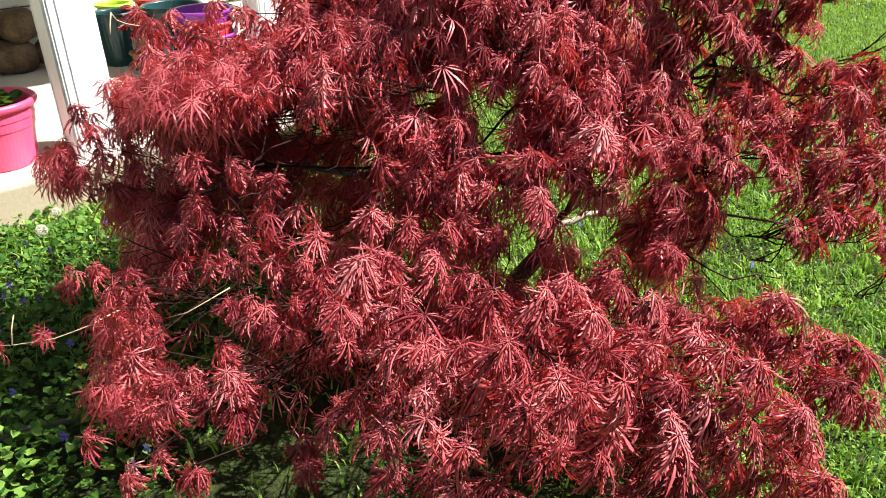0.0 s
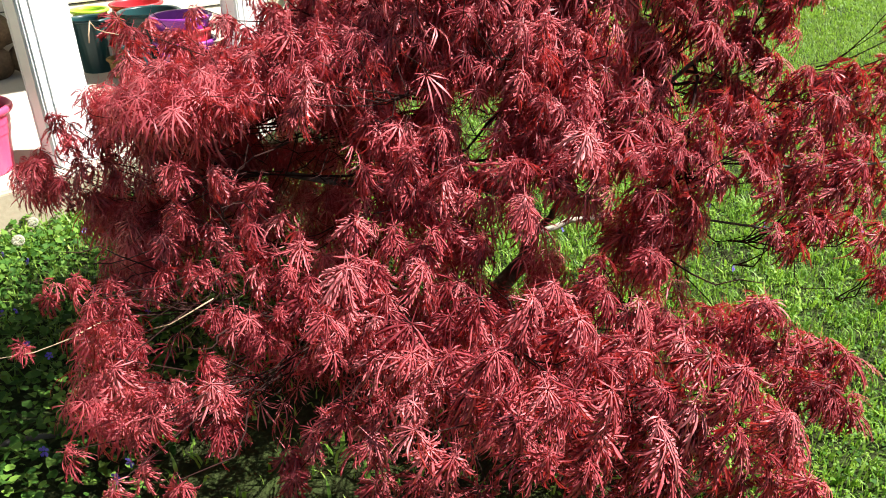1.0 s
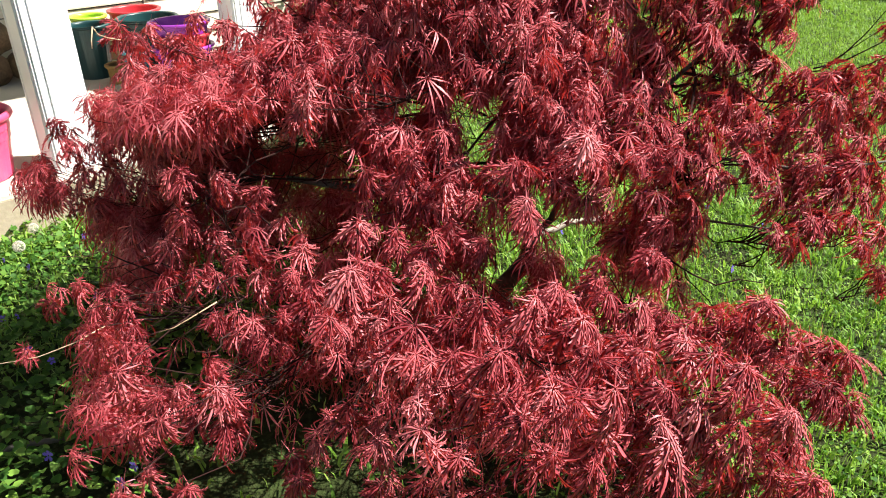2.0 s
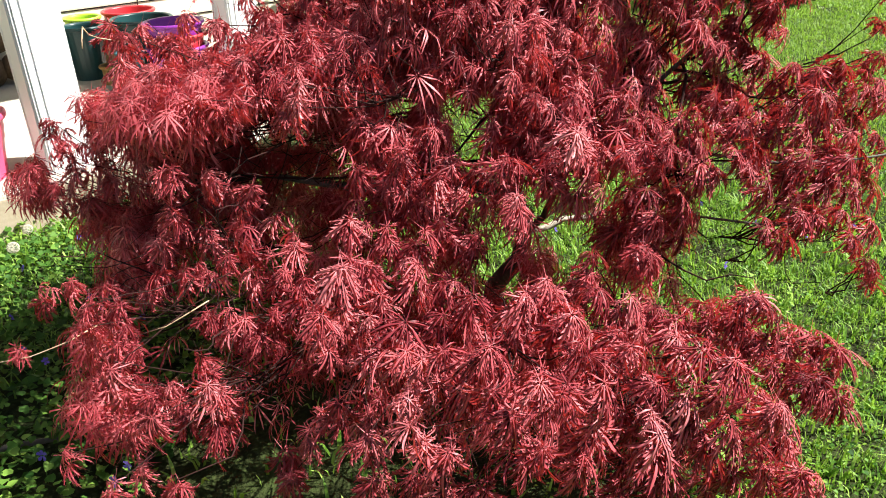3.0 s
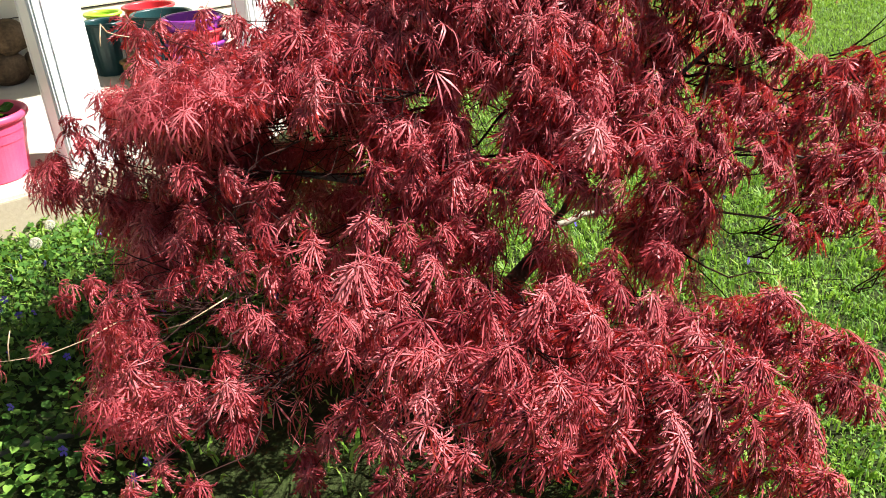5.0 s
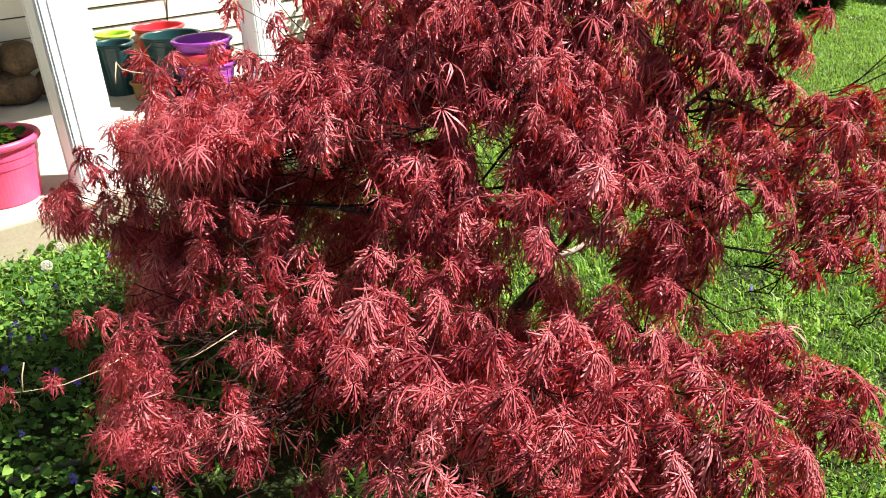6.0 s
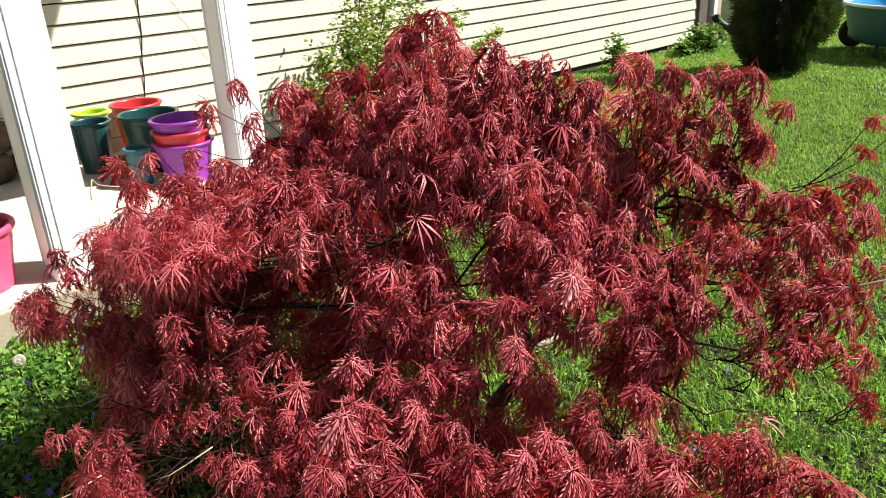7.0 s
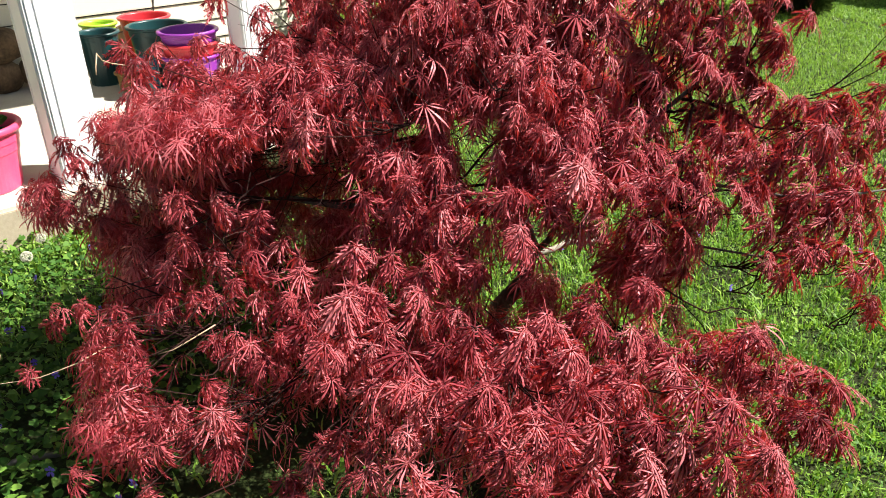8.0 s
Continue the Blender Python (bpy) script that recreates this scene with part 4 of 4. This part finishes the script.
shoot((0.08, 1.51, 0.395), 3, 0.02, 0.05)
shoot((0.165, 1.47, 0.42), 3, 0.02, 0.05)


def inner_twigs():
    """A tangle of thin dark twigs in the shaded middle of the crown."""
    g = np.random.default_rng(77)
    bm = bmesh.new()
    for c, r, count in [((1.25, 1.50, 0.68), (0.30, 0.28, 0.12), 90), ((0.85, 1.60, 0.62), (0.26, 0.22, 0.10), 80), ((1.45, 1.15, 0.58), (0.20, 0.20, 0.12), 50), ((0.62, 1.45, 0.42), (0.20, 0.22, 0.06), 40)]:
        for k in range(count):
            a = Vector(c) + Vector([g.uniform(-1, 1) * q for q in r])
            away = (a - Vector((1.34, 1.28, 0.55))).normalized() + Vector(g.normal(0, 0.45, 3))
            pts, step = [local(a)], g.uniform(0.025, 0.05)
            for i in range(5):
                away = (away.normalized() + Vector(g.normal(0, 0.28, 3)) + Vector((0, 0, -0.06))).normalized()
                pts.append(pts[-1] + away * step)
            w = g.uniform(0.0009, 0.0022)
            tube(bm, pts, [w * (1 - 0.13 * i) for i in range(6)], 5, False)
    ob = part("twig", bm, TWIG, tree, "tangle of thin dark inner twigs", True)
    tagged(ob, kind="stuff")


inner_twigs()


def dry_twigs():
    limb_pts = [(0.479, 1.30, 0.448), (0.421, 1.307, 0.431), (0.392, 1.321, 0.416), (0.367, 1.338, 0.409)]
    for pts in (limb_pts, [(0.475, 1.663, 0.940), (0.490, 1.682, 0.920), (0.512, 1.698, 0.908), (0.540, 1.698, 0.899), (0.585, 1.684, 0.889)], [(0.475, 1.663, 0.938), (0.466, 1.657, 0.915), (0.462, 1.652, 0.900)], [(0.592, 1.792, 0.697), (0.616, 1.783, 0.696), (0.646, 1.771, 0.694)],
                [(0.292, 1.41, 0.424), (0.236, 1.417, 0.409), (0.202, 1.438, 0.396), (0.172, 1.45, 0.389), (0.136, 1.471, 0.386), (0.105, 1.494, 0.382), (0.077, 1.517, 0.381)], [(0.105, 1.494, 0.382), (0.113, 1.501, 0.412), (0.124, 1.502, 0.439)], [(1.13, 1.27, 1.09), (1.217, 1.248, 1.067), (1.25, 1.21, 1.04)]):
        bm = bmesh.new()
        tube(bm, [local(p) for p in pts], [0.0014 - 0.00015 * i for i in range(len(pts))], 6)
        part("bare_twig", bm, DRY_TWIG, tree, "bare pale twig", True)


dry_twigs()


def leaf_objects():
    """The leaves of the side that faces the lawn's edge are single parts; the rest are one mesh."""
    order = sorted(range(len(placed)), key=lambda i: placed[i][1][0, 3] + placed[i][1][1, 3] - 0.9 * placed[i][1][2, 3])
    near = set(order[:300])
    meshes = [mesh_from("leaf", v, f, MAPLE) for v, f in LEAVES]
    off = np.array(tree.location)
    rest = []
    for i, (k, m) in enumerate(placed):
        m = m.copy()
        m[:3, 3] -= off
        if i in near:
            ob = new("leaf", meshes[k])
            ob.parent = tree
            ob.matrix_basis = Matrix(m.tolist())
        else:
            rest.append((k, m))
    ob = new("foliage", scatter("foliage", LEAVES, rest, MAPLE))
    ob.parent = tree
    tagged(ob, "dense cascading crimson lace-cut leaves", kind="stuff")


leaf_objects()


# ---- lawn and bed ----
def in_bed(x, y):
    """The violet bed lies between the porch and the tree."""
    return y > 1.15 + 0.9 * max(0, x - 0.2) + 0.12 * math.sin(x * 5) and x < 1.25 + 0.2 * math.sin(y * 3) and y < 2.96


def blade(seed):
    r = np.random.default_rng(seed)
    lean, w = r.uniform(0.15, 0.9), r.uniform(0.038, 0.07)
    v = np.array([(-w, 0, 0), (w, 0, 0), (-w * 0.8, 0.25 * lean, 0.5), (w * 0.8, 0.25 * lean, 0.5), (0, lean, 0.95 - 0.3 * lean)])
    return v, np.array([(0, 1, 3), (0, 3, 2), (2, 3, 4)])


def lawn():
    g = np.random.default_rng(5)
    protos = [blade(i) for i in range(8)]
    ms = []

    def sow(x0, x1, y0, y1, per, h0, h1, wide):
        x0, x1, y0, y1 = x0 - 0.35, x1 + 0.35, y0 - 0.35, y1 + 0.35
        for i in range(int(per * (x1 - x0) * (y1 - y0))):
            x, y = g.uniform(x0, x1), g.uniform(y0, y1)
            if (in_bed(x, y) and x > -0.7) or (y > 2.9 and x < 2.2) or y > WALL_Y - 0.05:
                continue
            if g.uniform() > min(x - x0, x1 - x, y - y0, y1 - y) / 0.7 + 0.3 * noise.noise((x * 1.8, y * 1.8, 1)):
                continue
            if math.hypot(x - 0.72, y - 0.98) < 0.55 and g.uniform() < 0.85:
                continue
            if noise.noise((x * 2.2, y * 2.2, 7)) < -0.35 and g.uniform() < 0.6:
                continue
            tuft = noise.noise((x * 16, y * 16, 3)) + 0.5 * noise.noise((x * 38, y * 38, 5))
            if wide < 1.1 and tuft < -0.12 and g.uniform() < 0.75:
                continue
            h, a = g.uniform(h0, h1) * (1 + 0.5 * tuft), g.uniform(0, math.tau)
            m = np.eye(4)
            c, s = math.cos(a), math.sin(a)
            m[:3, :3] = np.array(((c, -s, 0), (s, c, 0), (0, 0, 1))) * h
            m[:3, 0] *= wide
            m[:3, 3] = (x, y, ground_height(x, y) - 0.012)
            ms.append((int(g.integers(8)), m))

    sow(0.9, 3.4, -0.3, 3.4, 12000, 0.016, 0.038, 1.0)
    sow(1.25, 3.2, -0.3, 2.2, 2600, 0.035, 0.07, 0.8)
    sow(-3.4, 1.0, -2.6, 2.9, 2300, 0.03, 0.06, 1.7)
    sow(1.0, 6.5, -2.6, -0.4, 2300, 0.03, 0.06, 1.7)
    sow(3.3, 6.5, -0.4, 0.6, 4200, 0.025, 0.05, 1.3)
    sow(3.3, 6.5, 0.6, 4.8, 9500, 0.014, 0.034, 1.3)
    sow(6.5, 10.5, 1.0, 5.0, 6500, 0.016, 0.036, 1.9)
    sow(10.5, 14.5, 1.0, 6.5, 2600, 0.02, 0.045, 2.4)
    ob = new("lawn_grass", scatter("lawn_grass", protos, ms, GRASS))
    tagged(ob, "short bright green sunlit lawn grass", "grass", kind="stuff")
    folded = (np.array([(0, 0, 0), (-0.4, 0.5, 0.12), (0, 1, 0), (0.4, 0.5, 0.12)]), np.array([(0, 2, 1), (0, 3, 2)]))
    weeds = []
    while len(weeds) < 24000:
        x, y = g.uniform(0.9, 3.3), g.uniform(-0.3, 2.6)
        if in_bed(x, y) or noise.noise((x * 16, y * 16, 9)) + 0.4 * noise.noise((x * 1.4, y * 1.4, 4)) < -0.12:
            continue
        a = g.uniform(0, math.tau)
        weeds.append((0, frame_of((x, y, ground_height(x, y) + g.uniform(0.004, 0.042)), (math.cos(a), math.sin(a), g.uniform(-0.4, 0.5)), (g.normal(0, 0.6), g.normal(0, 0.6), 1), g.uniform(0.006, 0.013))))
    ob = new("clover_patch", scatter("clover_patch", [folded], weeds, CLOVER))
    tagged(ob, "low clover and broad-leaved weeds among the grass", "ground cover", kind="stuff")


lawn()


def herbs():
    g = np.random.default_rng(9)
    heart = (np.array([(0, 0, 0), (-0.35, -0.12, 0.05), (-0.55, 0.2, 0.13), (-0.38, 0.62, 0.08), (0, 1.0, -0.1), (0.38, 0.62, 0.08), (0.55, 0.2, 0.13), (0.35, -0.12, 0.05), (0, 0.4, -0.04)]),
             np.array([(8, 0, 7), (8, 7, 6), (8, 6, 5), (8, 5, 4), (8, 4, 3), (8, 3, 2), (8, 2, 1), (8, 1, 0)]))
    ms = []
    while len(ms) < 12500:
        x, y = g.uniform(-1.5, 1.3), g.uniform(1.0, 2.95)
        if not in_bed(x, y) or (x < -0.3 and g.uniform() < (-0.3 - x) / 1.1) or (y < 1.5 and x < 0.3 and g.uniform() < 0.3):
            continue
        a, h = g.uniform(0, math.tau), g.uniform(0.015, 0.09)
        ms.append((0, frame_of((x, y, ground_height(x, y) + h), (math.cos(a), math.sin(a), g.uniform(-0.5, 0.3)), (g.normal(0, 0.55) + 0.2, g.normal(0, 0.55) - 0.2, 1), g.uniform(0.010, 0.024))))
    for i in range(1800):
        x, y = g.uniform(1.0, 3.4), g.uniform(-0.2, 2.4)
        if in_bed(x, y) or noise.noise((x * 1.7, y * 1.7, 2)) < 0.08:
            continue
        a = g.uniform(0, math.tau)
        ms.append((0, frame_of((x, y, ground_height(x, y) + g.uniform(0.01, 0.045)), (math.cos(a), math.sin(a), g.uniform(-0.3, 0.3)), (g.normal(0, 0.4), g.normal(0, 0.4), 1), g.uniform(0.007, 0.015))))
    patch = thing("violet_patch", (0.4, 2.2, 0), "low violet plants with blue flowers beside the porch", "ground cover")
    off = np.array(patch.location)
    for k, m in ms:
        m[:3, 3] -= off
    ob = new("leaves", scatter("leaves", [heart], ms, HERB))
    ob.parent = patch
    tagged(ob, "heart-shaped green violet leaves", kind="stuff")
    petals = []
    for k in range(5):
        bm = bmesh.new()
        a = radians((90, 150, 30, 235, 305)[k])
        d, w = Vector((math.cos(a), 0, math.sin(a))), Vector((-math.sin(a), 0, math.cos(a)))
        c = bm.verts.new((0, 0, 0))
        ring = [bm.verts.new(d * 0.005 - w * 0.003), bm.verts.new(d * 0.011 - w * 0.0045 + Vector((0, -0.002, 0))), bm.verts.new(d * 0.014 + Vector((0, -0.003, 0))),
                bm.verts.new(d * 0.011 + w * 0.0045 + Vector((0, -0.002, 0))), bm.verts.new(d * 0.005 + w * 0.003)]
        for u, v in zip(ring, ring[1:]):
            bm.faces.new((c, u, v))
        petals.append(done("petal", bm, PETAL))
    bm = bmesh.new()
    bmesh.ops.create_icosphere(bm, subdivisions=1, radius=0.0022)
    tube(bm, [(0, 0.001, 0), (0, 0.006, -0.02), (0, 0.008, -0.07)], [0.0009] * 3, 5)
    me = done("flower", bm, HERB)
    n = 0
    while n < 70:
        x, y = (g.uniform(-0.3, 0.85), g.uniform(1.3, 2.92)) if n < 55 else (g.uniform(1.6, 3.2), g.uniform(0.3, 1.6))
        if n < 55 and not in_bed(x, y):
            continue
        ob = new("flower", me)
        ob.parent = patch
        for pm in petals:
            new("petal", pm).parent = ob
        ob.matrix_basis = Matrix.Translation(Vector((x, y, ground_height(x, y) + g.uniform(0.07, 0.11) * (1 if n < 55 else 0.5))) - patch.location) @ Euler((g.uniform(-0.8, 0.1), g.normal(0, 0.3), g.uniform(-1.6, 0.4))).to_matrix().to_4x4() @ Matrix.Scale(g.uniform(0.7, 1.05), 4)
        n += 1
    # tufts of grass along the slab
    tuft = []
    for i in range(5200):
        x, y = g.uniform(-0.6, 1.2), 2.92 - abs(g.normal(0, 0.10))
        h, a = g.uniform(0.06, 0.13), g.uniform(0, math.tau)
        if i > 1100:
            x, y, h = g.uniform(-0.6, 1.3), g.uniform(1.0, 2.92), g.uniform(0.05, 0.11)
            if not in_bed(x, y) or (x < 0.55 and y < 1.95):
                continue
        m = np.eye(4)
        c, s = math.cos(a), math.sin(a)
        m[:3, :3] = np.array(((c, -s, 0), (s, c, 0), (0, 0, 1))) * h
        m[:3, 0] *= 0.55
        m[:3, 3] = (x, y, -0.01)
        tuft.append((int(g.integers(4)), m))
    ob = new("edge_grass", scatter("edge_grass", [blade(50 + i) for i in range(4)], tuft, GRASS))
    tagged(ob, "long uncut grass along the concrete slab", "grass", kind="stuff")


herbs()


def fallen_stick():
    bm = bmesh.new()
    tube(bm, [(-0.16, 0.07, 0.0), (-0.09, 0.055, 0.008), (0.0, 0.012, 0.004), (0.09, -0.04, 0.012), (0.15, -0.065, 0.008)], [0.006, 0.0075, 0.0072, 0.0065, 0.004], 8)
    for v in bm.verts:
        v.co += Vector([noise.noise(v.co * 45 + Vector((k * 7, 0, 0))) * 0.002 for k in range(3)])
    ob = new("stick", done("stick", bm, GREY_WOOD, True))
    ob.location = (0.197, 1.632, 0.045)
    tagged(ob, "bare weathered grey stick lying in the bed", "stick")


fallen_stick()


def dandelion(x, y, z, r):
    d = thing("dandelion_clock", (x, y, 0), "fluffy white dandelion seed head on a stalk", "dandelion", "dandelion seed heads")
    bm = bmesh.new()
    tube(bm, [(0.01, 0, -0.02), (0.004, 0.004, z * 0.5), (0, 0, z)], [0.0022] * 3, 6)
    part("stalk", bm, HERB, d, smooth=True)
    g = np.random.default_rng(3)
    vs, fs = [], []
    for i in range(260):
        n = g.normal(0, 1, 3)
        n /= np.linalg.norm(n)
        o = Vector(n).orthogonal()
        q = Vector(n).cross(o)
        b = len(vs)
        c = np.array((0, 0, z)) + n * r
        vs += [np.array((0, 0, z)) + n * r * 0.2, c - np.array(o) * r * 0.012, c + np.array(o) * r * 0.012]
        fs.append((b, b + 1, b + 2))
        for k in range(4):
            a = k * math.pi / 4
            e = np.array(o) * math.cos(a) + np.array(q) * math.sin(a)
            p = np.array(o) * -math.sin(a) + np.array(q) * math.cos(a)
            b = len(vs)
            vs += [c - e * r * 0.2 + n * r * 0.05, c + e * r * 0.2 + n * r * 0.05, c + p * r * 0.03]
            fs.append((b, b + 1, b + 2))
    part("seed_head", mesh_from("seed_head", np.array(vs), np.array(fs), FLUFF), FLUFF, d, "round white fluff")


dandelion(0.418, 2.716, 0.086, 0.019)
dandelion(0.50, 2.83, 0.09, 0.016)


# ---- shrubs by the house ----
def shrub(name, label, stems, leaf_size, per, mat, seed, kindname="shrub"):
    """Stems from one foot, each with its own cloud of small leaves."""
    g = np.random.default_rng(seed)
    foot = Vector(stems[0][0])
    s = thing(name, foot, label, kindname)
    proto = [leaf_quad(g, 1.0)]
    ms = []
    for base, tip, r in stems:
        base, tip = Vector(base), Vector(tip)
        bm = bmesh.new()
        pts = [base.lerp(tip, k / 6) - foot + Vector(g.normal(0, 0.012, 3)) for k in range(7)]
        tube(bm, pts, [0.009 - 0.001 * k for k in range(7)], 6)
        part("stem", bm, BARK, s, smooth=True)
        for i in range(per):
            u = g.uniform(0.25, 1.05)
            c = base.lerp(tip, u) - foot + Vector(g.normal(0, r * (1.15 - 0.45 * u), 3))
            c.z = max(c.z, 0.02)
            a = g.uniform(0, math.tau)
            ms.append((0, frame_of(c, (math.cos(a), math.sin(a), g.uniform(-0.3, 0.6)), (g.normal(0, 0.5), g.normal(0, 0.5) - 0.3, 0.8), leaf_size * g.uniform(0.7, 1.3))))
    ob = new("foliage", scatter("foliage", proto, ms, mat))
    ob.parent = s
    tagged(ob, "small oval variegated leaves" if mat == SHRUB else "small green leaves", kind="stuff")


shrub("shrub", "variegated yellow-green shrub against the cream siding",
      [((3.25, 4.50, 0), (3.28, 4.42, 1.05), 0.085), ((3.28, 4.52, 0), (3.52, 4.45, 1.0), 0.09), ((3.2, 4.5, 0), (2.92, 4.42, 0.60), 0.075), ((3.35, 4.5, 0), (3.85, 4.50, 1.02), 0.08),
       ((3.2, 4.5, 0), (2.74, 4.4, 0.42), 0.07), ((3.3, 4.5, 0), (3.12, 4.42, 0.78), 0.08), ((3.4, 4.52, 0), (4.2, 4.48, 0.72), 0.055), ((3.4, 4.52, 0), (4.66, 4.5, 0.56), 0.035), ((3.35, 4.5, 0), (3.40, 4.45, 0.6), 0.12)], 0.027, 1050, SHRUB, 31)
shrub("shrub", "small green shrub at the foot of the siding", [((6.45, 4.6, 0), (6.46, 4.55, 0.30), 0.06), ((6.47, 4.6, 0), (6.55, 4.58, 0.2), 0.05)], 0.035, 160, HERB, 32)
shrub("shrub", "low yellow-green shrub at the house corner",
      [((7.85, 4.55, 0), (7.9, 4.5, 0.17), 0.07), ((7.9, 4.55, 0), (7.55, 4.5, 0.10), 0.06), ((7.9, 4.55, 0), (8.3, 4.5, 0.20), 0.07), ((7.95, 4.5, 0), (8.1, 4.42, 0.12), 0.08)], 0.045, 260, HERB, 33)


def conifer():
    """A dense dark column of upright scale-leaf sprays on several stems."""
    g = np.random.default_rng(14)
    s = thing("arborvitae", (7.22, 3.27, 0), "dense dark green upright conifer on the lawn", "tree")
    bm = bmesh.new()
    tube(bm, [(0, 0, -0.05), (0.02, 0, 1.0), (0, 0.02, 2.0)], [0.035, 0.03, 0.012], 9)
    part("trunk", bm, BARK, s, smooth=True)
    fan_v, fan_f = [], []
    for k in range(5):
        a = radians(-50 + 25 * k)
        d = np.array((math.sin(a), math.cos(a), 0))
        q = np.array((math.cos(a), -math.sin(a), 0))
        b = len(fan_v)
        fan_v += [np.zeros(3), d * 0.5 - q * 0.06, d * 0.5 + q * 0.06, d * (1 - 0.1 * abs(k - 2))]
        fan_f += [(b, b + 2, b + 1), (b + 1, b + 2, b + 3)]
    proto = [(np.array(fan_v), np.array(fan_f))]
    ms = []
    for i in range(15000):
        z = g.uniform(0.03, 2.2)
        a = g.uniform(0, math.tau)
        out = 0.385 * (1 - (z / 2.25) ** 2.2) * (0.42 + 0.58 * min(1, z / 0.42)) + 0.03
        r = out * (1 - 0.85 * g.uniform() ** 1.7) * (1 + 0.30 * noise.noise((math.cos(a) * 1.4, math.sin(a) * 1.4, z * 2.6)))
        ms.append((0, frame_of((r * math.cos(a), r * math.sin(a), z), (math.cos(a) * 0.7, math.sin(a) * 0.7, g.uniform(-0.1, 0.9)), (-math.sin(a), math.cos(a), g.normal(0, 0.5)), g.uniform(0.05, 0.11))))
    ob = new("crown", scatter("crown", proto, ms, CONIFER))
    ob.parent = s
    tagged(ob, "dense dark evergreen sprays", kind="stuff")


conifer()


def garden_cart():
    """A round tub on small wheels: slate hull, pale rolled rim, blue lining."""
    c = thing("garden_cart", (8.85, 2.72, 0), "round slate plastic garden tub on black wheels with tan hubs", "cart")
    bm = bmesh.new()
    lathe(bm, [(0, 0.11), (0.40, 0.11), (0.47, 0.13), (0.51, 0.18), (0.545, 0.28), (0.575, 0.40), (0.595, 0.50)], 72)
    part("tub", bm, SLATE_P, c, smooth=True)
    bm = bmesh.new()
    lathe(bm, [(0.585, 0.50), (0.56, 0.40), (0.53, 0.31), (0.47, 0.25), (0, 0.23)], 72)
    part("lining", bm, BLUE_P, c, "bright blue inner lining", True)
    bm = bmesh.new()
    lathe(bm, [(0.582, 0.495), (0.60, 0.488), (0.618, 0.496), (0.622, 0.512), (0.608, 0.524), (0.590, 0.522), (0.580, 0.510), (0.582, 0.495)], 72)
    part("rim", bm, WHITE, c, "pale rolled rim", True)
    for ang in (70, -110):
        turn = Matrix.Rotation(radians(ang), 4, "Z")
        spin = turn @ Matrix.Translation((0.62, 0, 0.155)) @ Matrix.Rotation(radians(62), 4, "Z") @ Matrix.Rotation(math.pi / 2, 4, "X")
        bm = bmesh.new()
        lathe(bm, [(0.062, -0.016), (0.125, -0.022), (0.150, -0.018), (0.158, 0), (0.150, 0.018), (0.125, 0.022), (0.062, 0.016), (0.062, -0.016)], 32)
        bmesh.ops.transform(bm, matrix=spin, verts=bm.verts)
        wheel = part("wheel", bm, BLACK, c, "black rubber wheel", True)
        bm = bmesh.new()
        lathe(bm, [(0, -0.034), (0.045, -0.033), (0.064, -0.026), (0.068, -0.016), (0.068, 0.016), (0.064, 0.026), (0.045, 0.033), (0, 0.034)], 28)
        bmesh.ops.transform(bm, matrix=spin, verts=bm.verts)
        part("hub", bm, TAN, wheel, "tan plastic hub cap", True)
        bm = bmesh.new()
        tube(bm, [(0.36, 0.0, 0.165), (0.56, 0.0, 0.16), (0.62, 0.0, 0.155)], [0.016, 0.014, 0.012], 8)
        bmesh.ops.transform(bm, matrix=turn, verts=bm.verts)
        part("axle", bm, BLACK, c)
        bm = bmesh.new()
        tube(bm, [(0.0, 0.36, 0.14), (0.0, 0.40, 0.06), (0.0, 0.40, -0.01)], [0.02, 0.018, 0.022], 8)
        bmesh.ops.transform(bm, matrix=turn, verts=bm.verts)
        part("leg", bm, BLACK, c)


garden_cart()


def fence_rail():
    f = thing("fence", (12.9, 5.3, 0), "low white garden fence far across the lawn", "fence")
    for k in range(5):
        bm = bmesh.new()
        box(bm, -1.6 + 0.8 * k - 0.04, -1.6 + 0.8 * k + 0.04, -0.04, 0.04, -0.05, 0.62, 0.006)
        part("post", bm, WHITE, f)
    for z in (0.18, 0.5):
        bm = bmesh.new()
        box(bm, -1.7, 1.7, -0.065, -0.042, z, z + 0.10, 0.005)
        part("rail", bm, WHITE, f)


fence_rail()
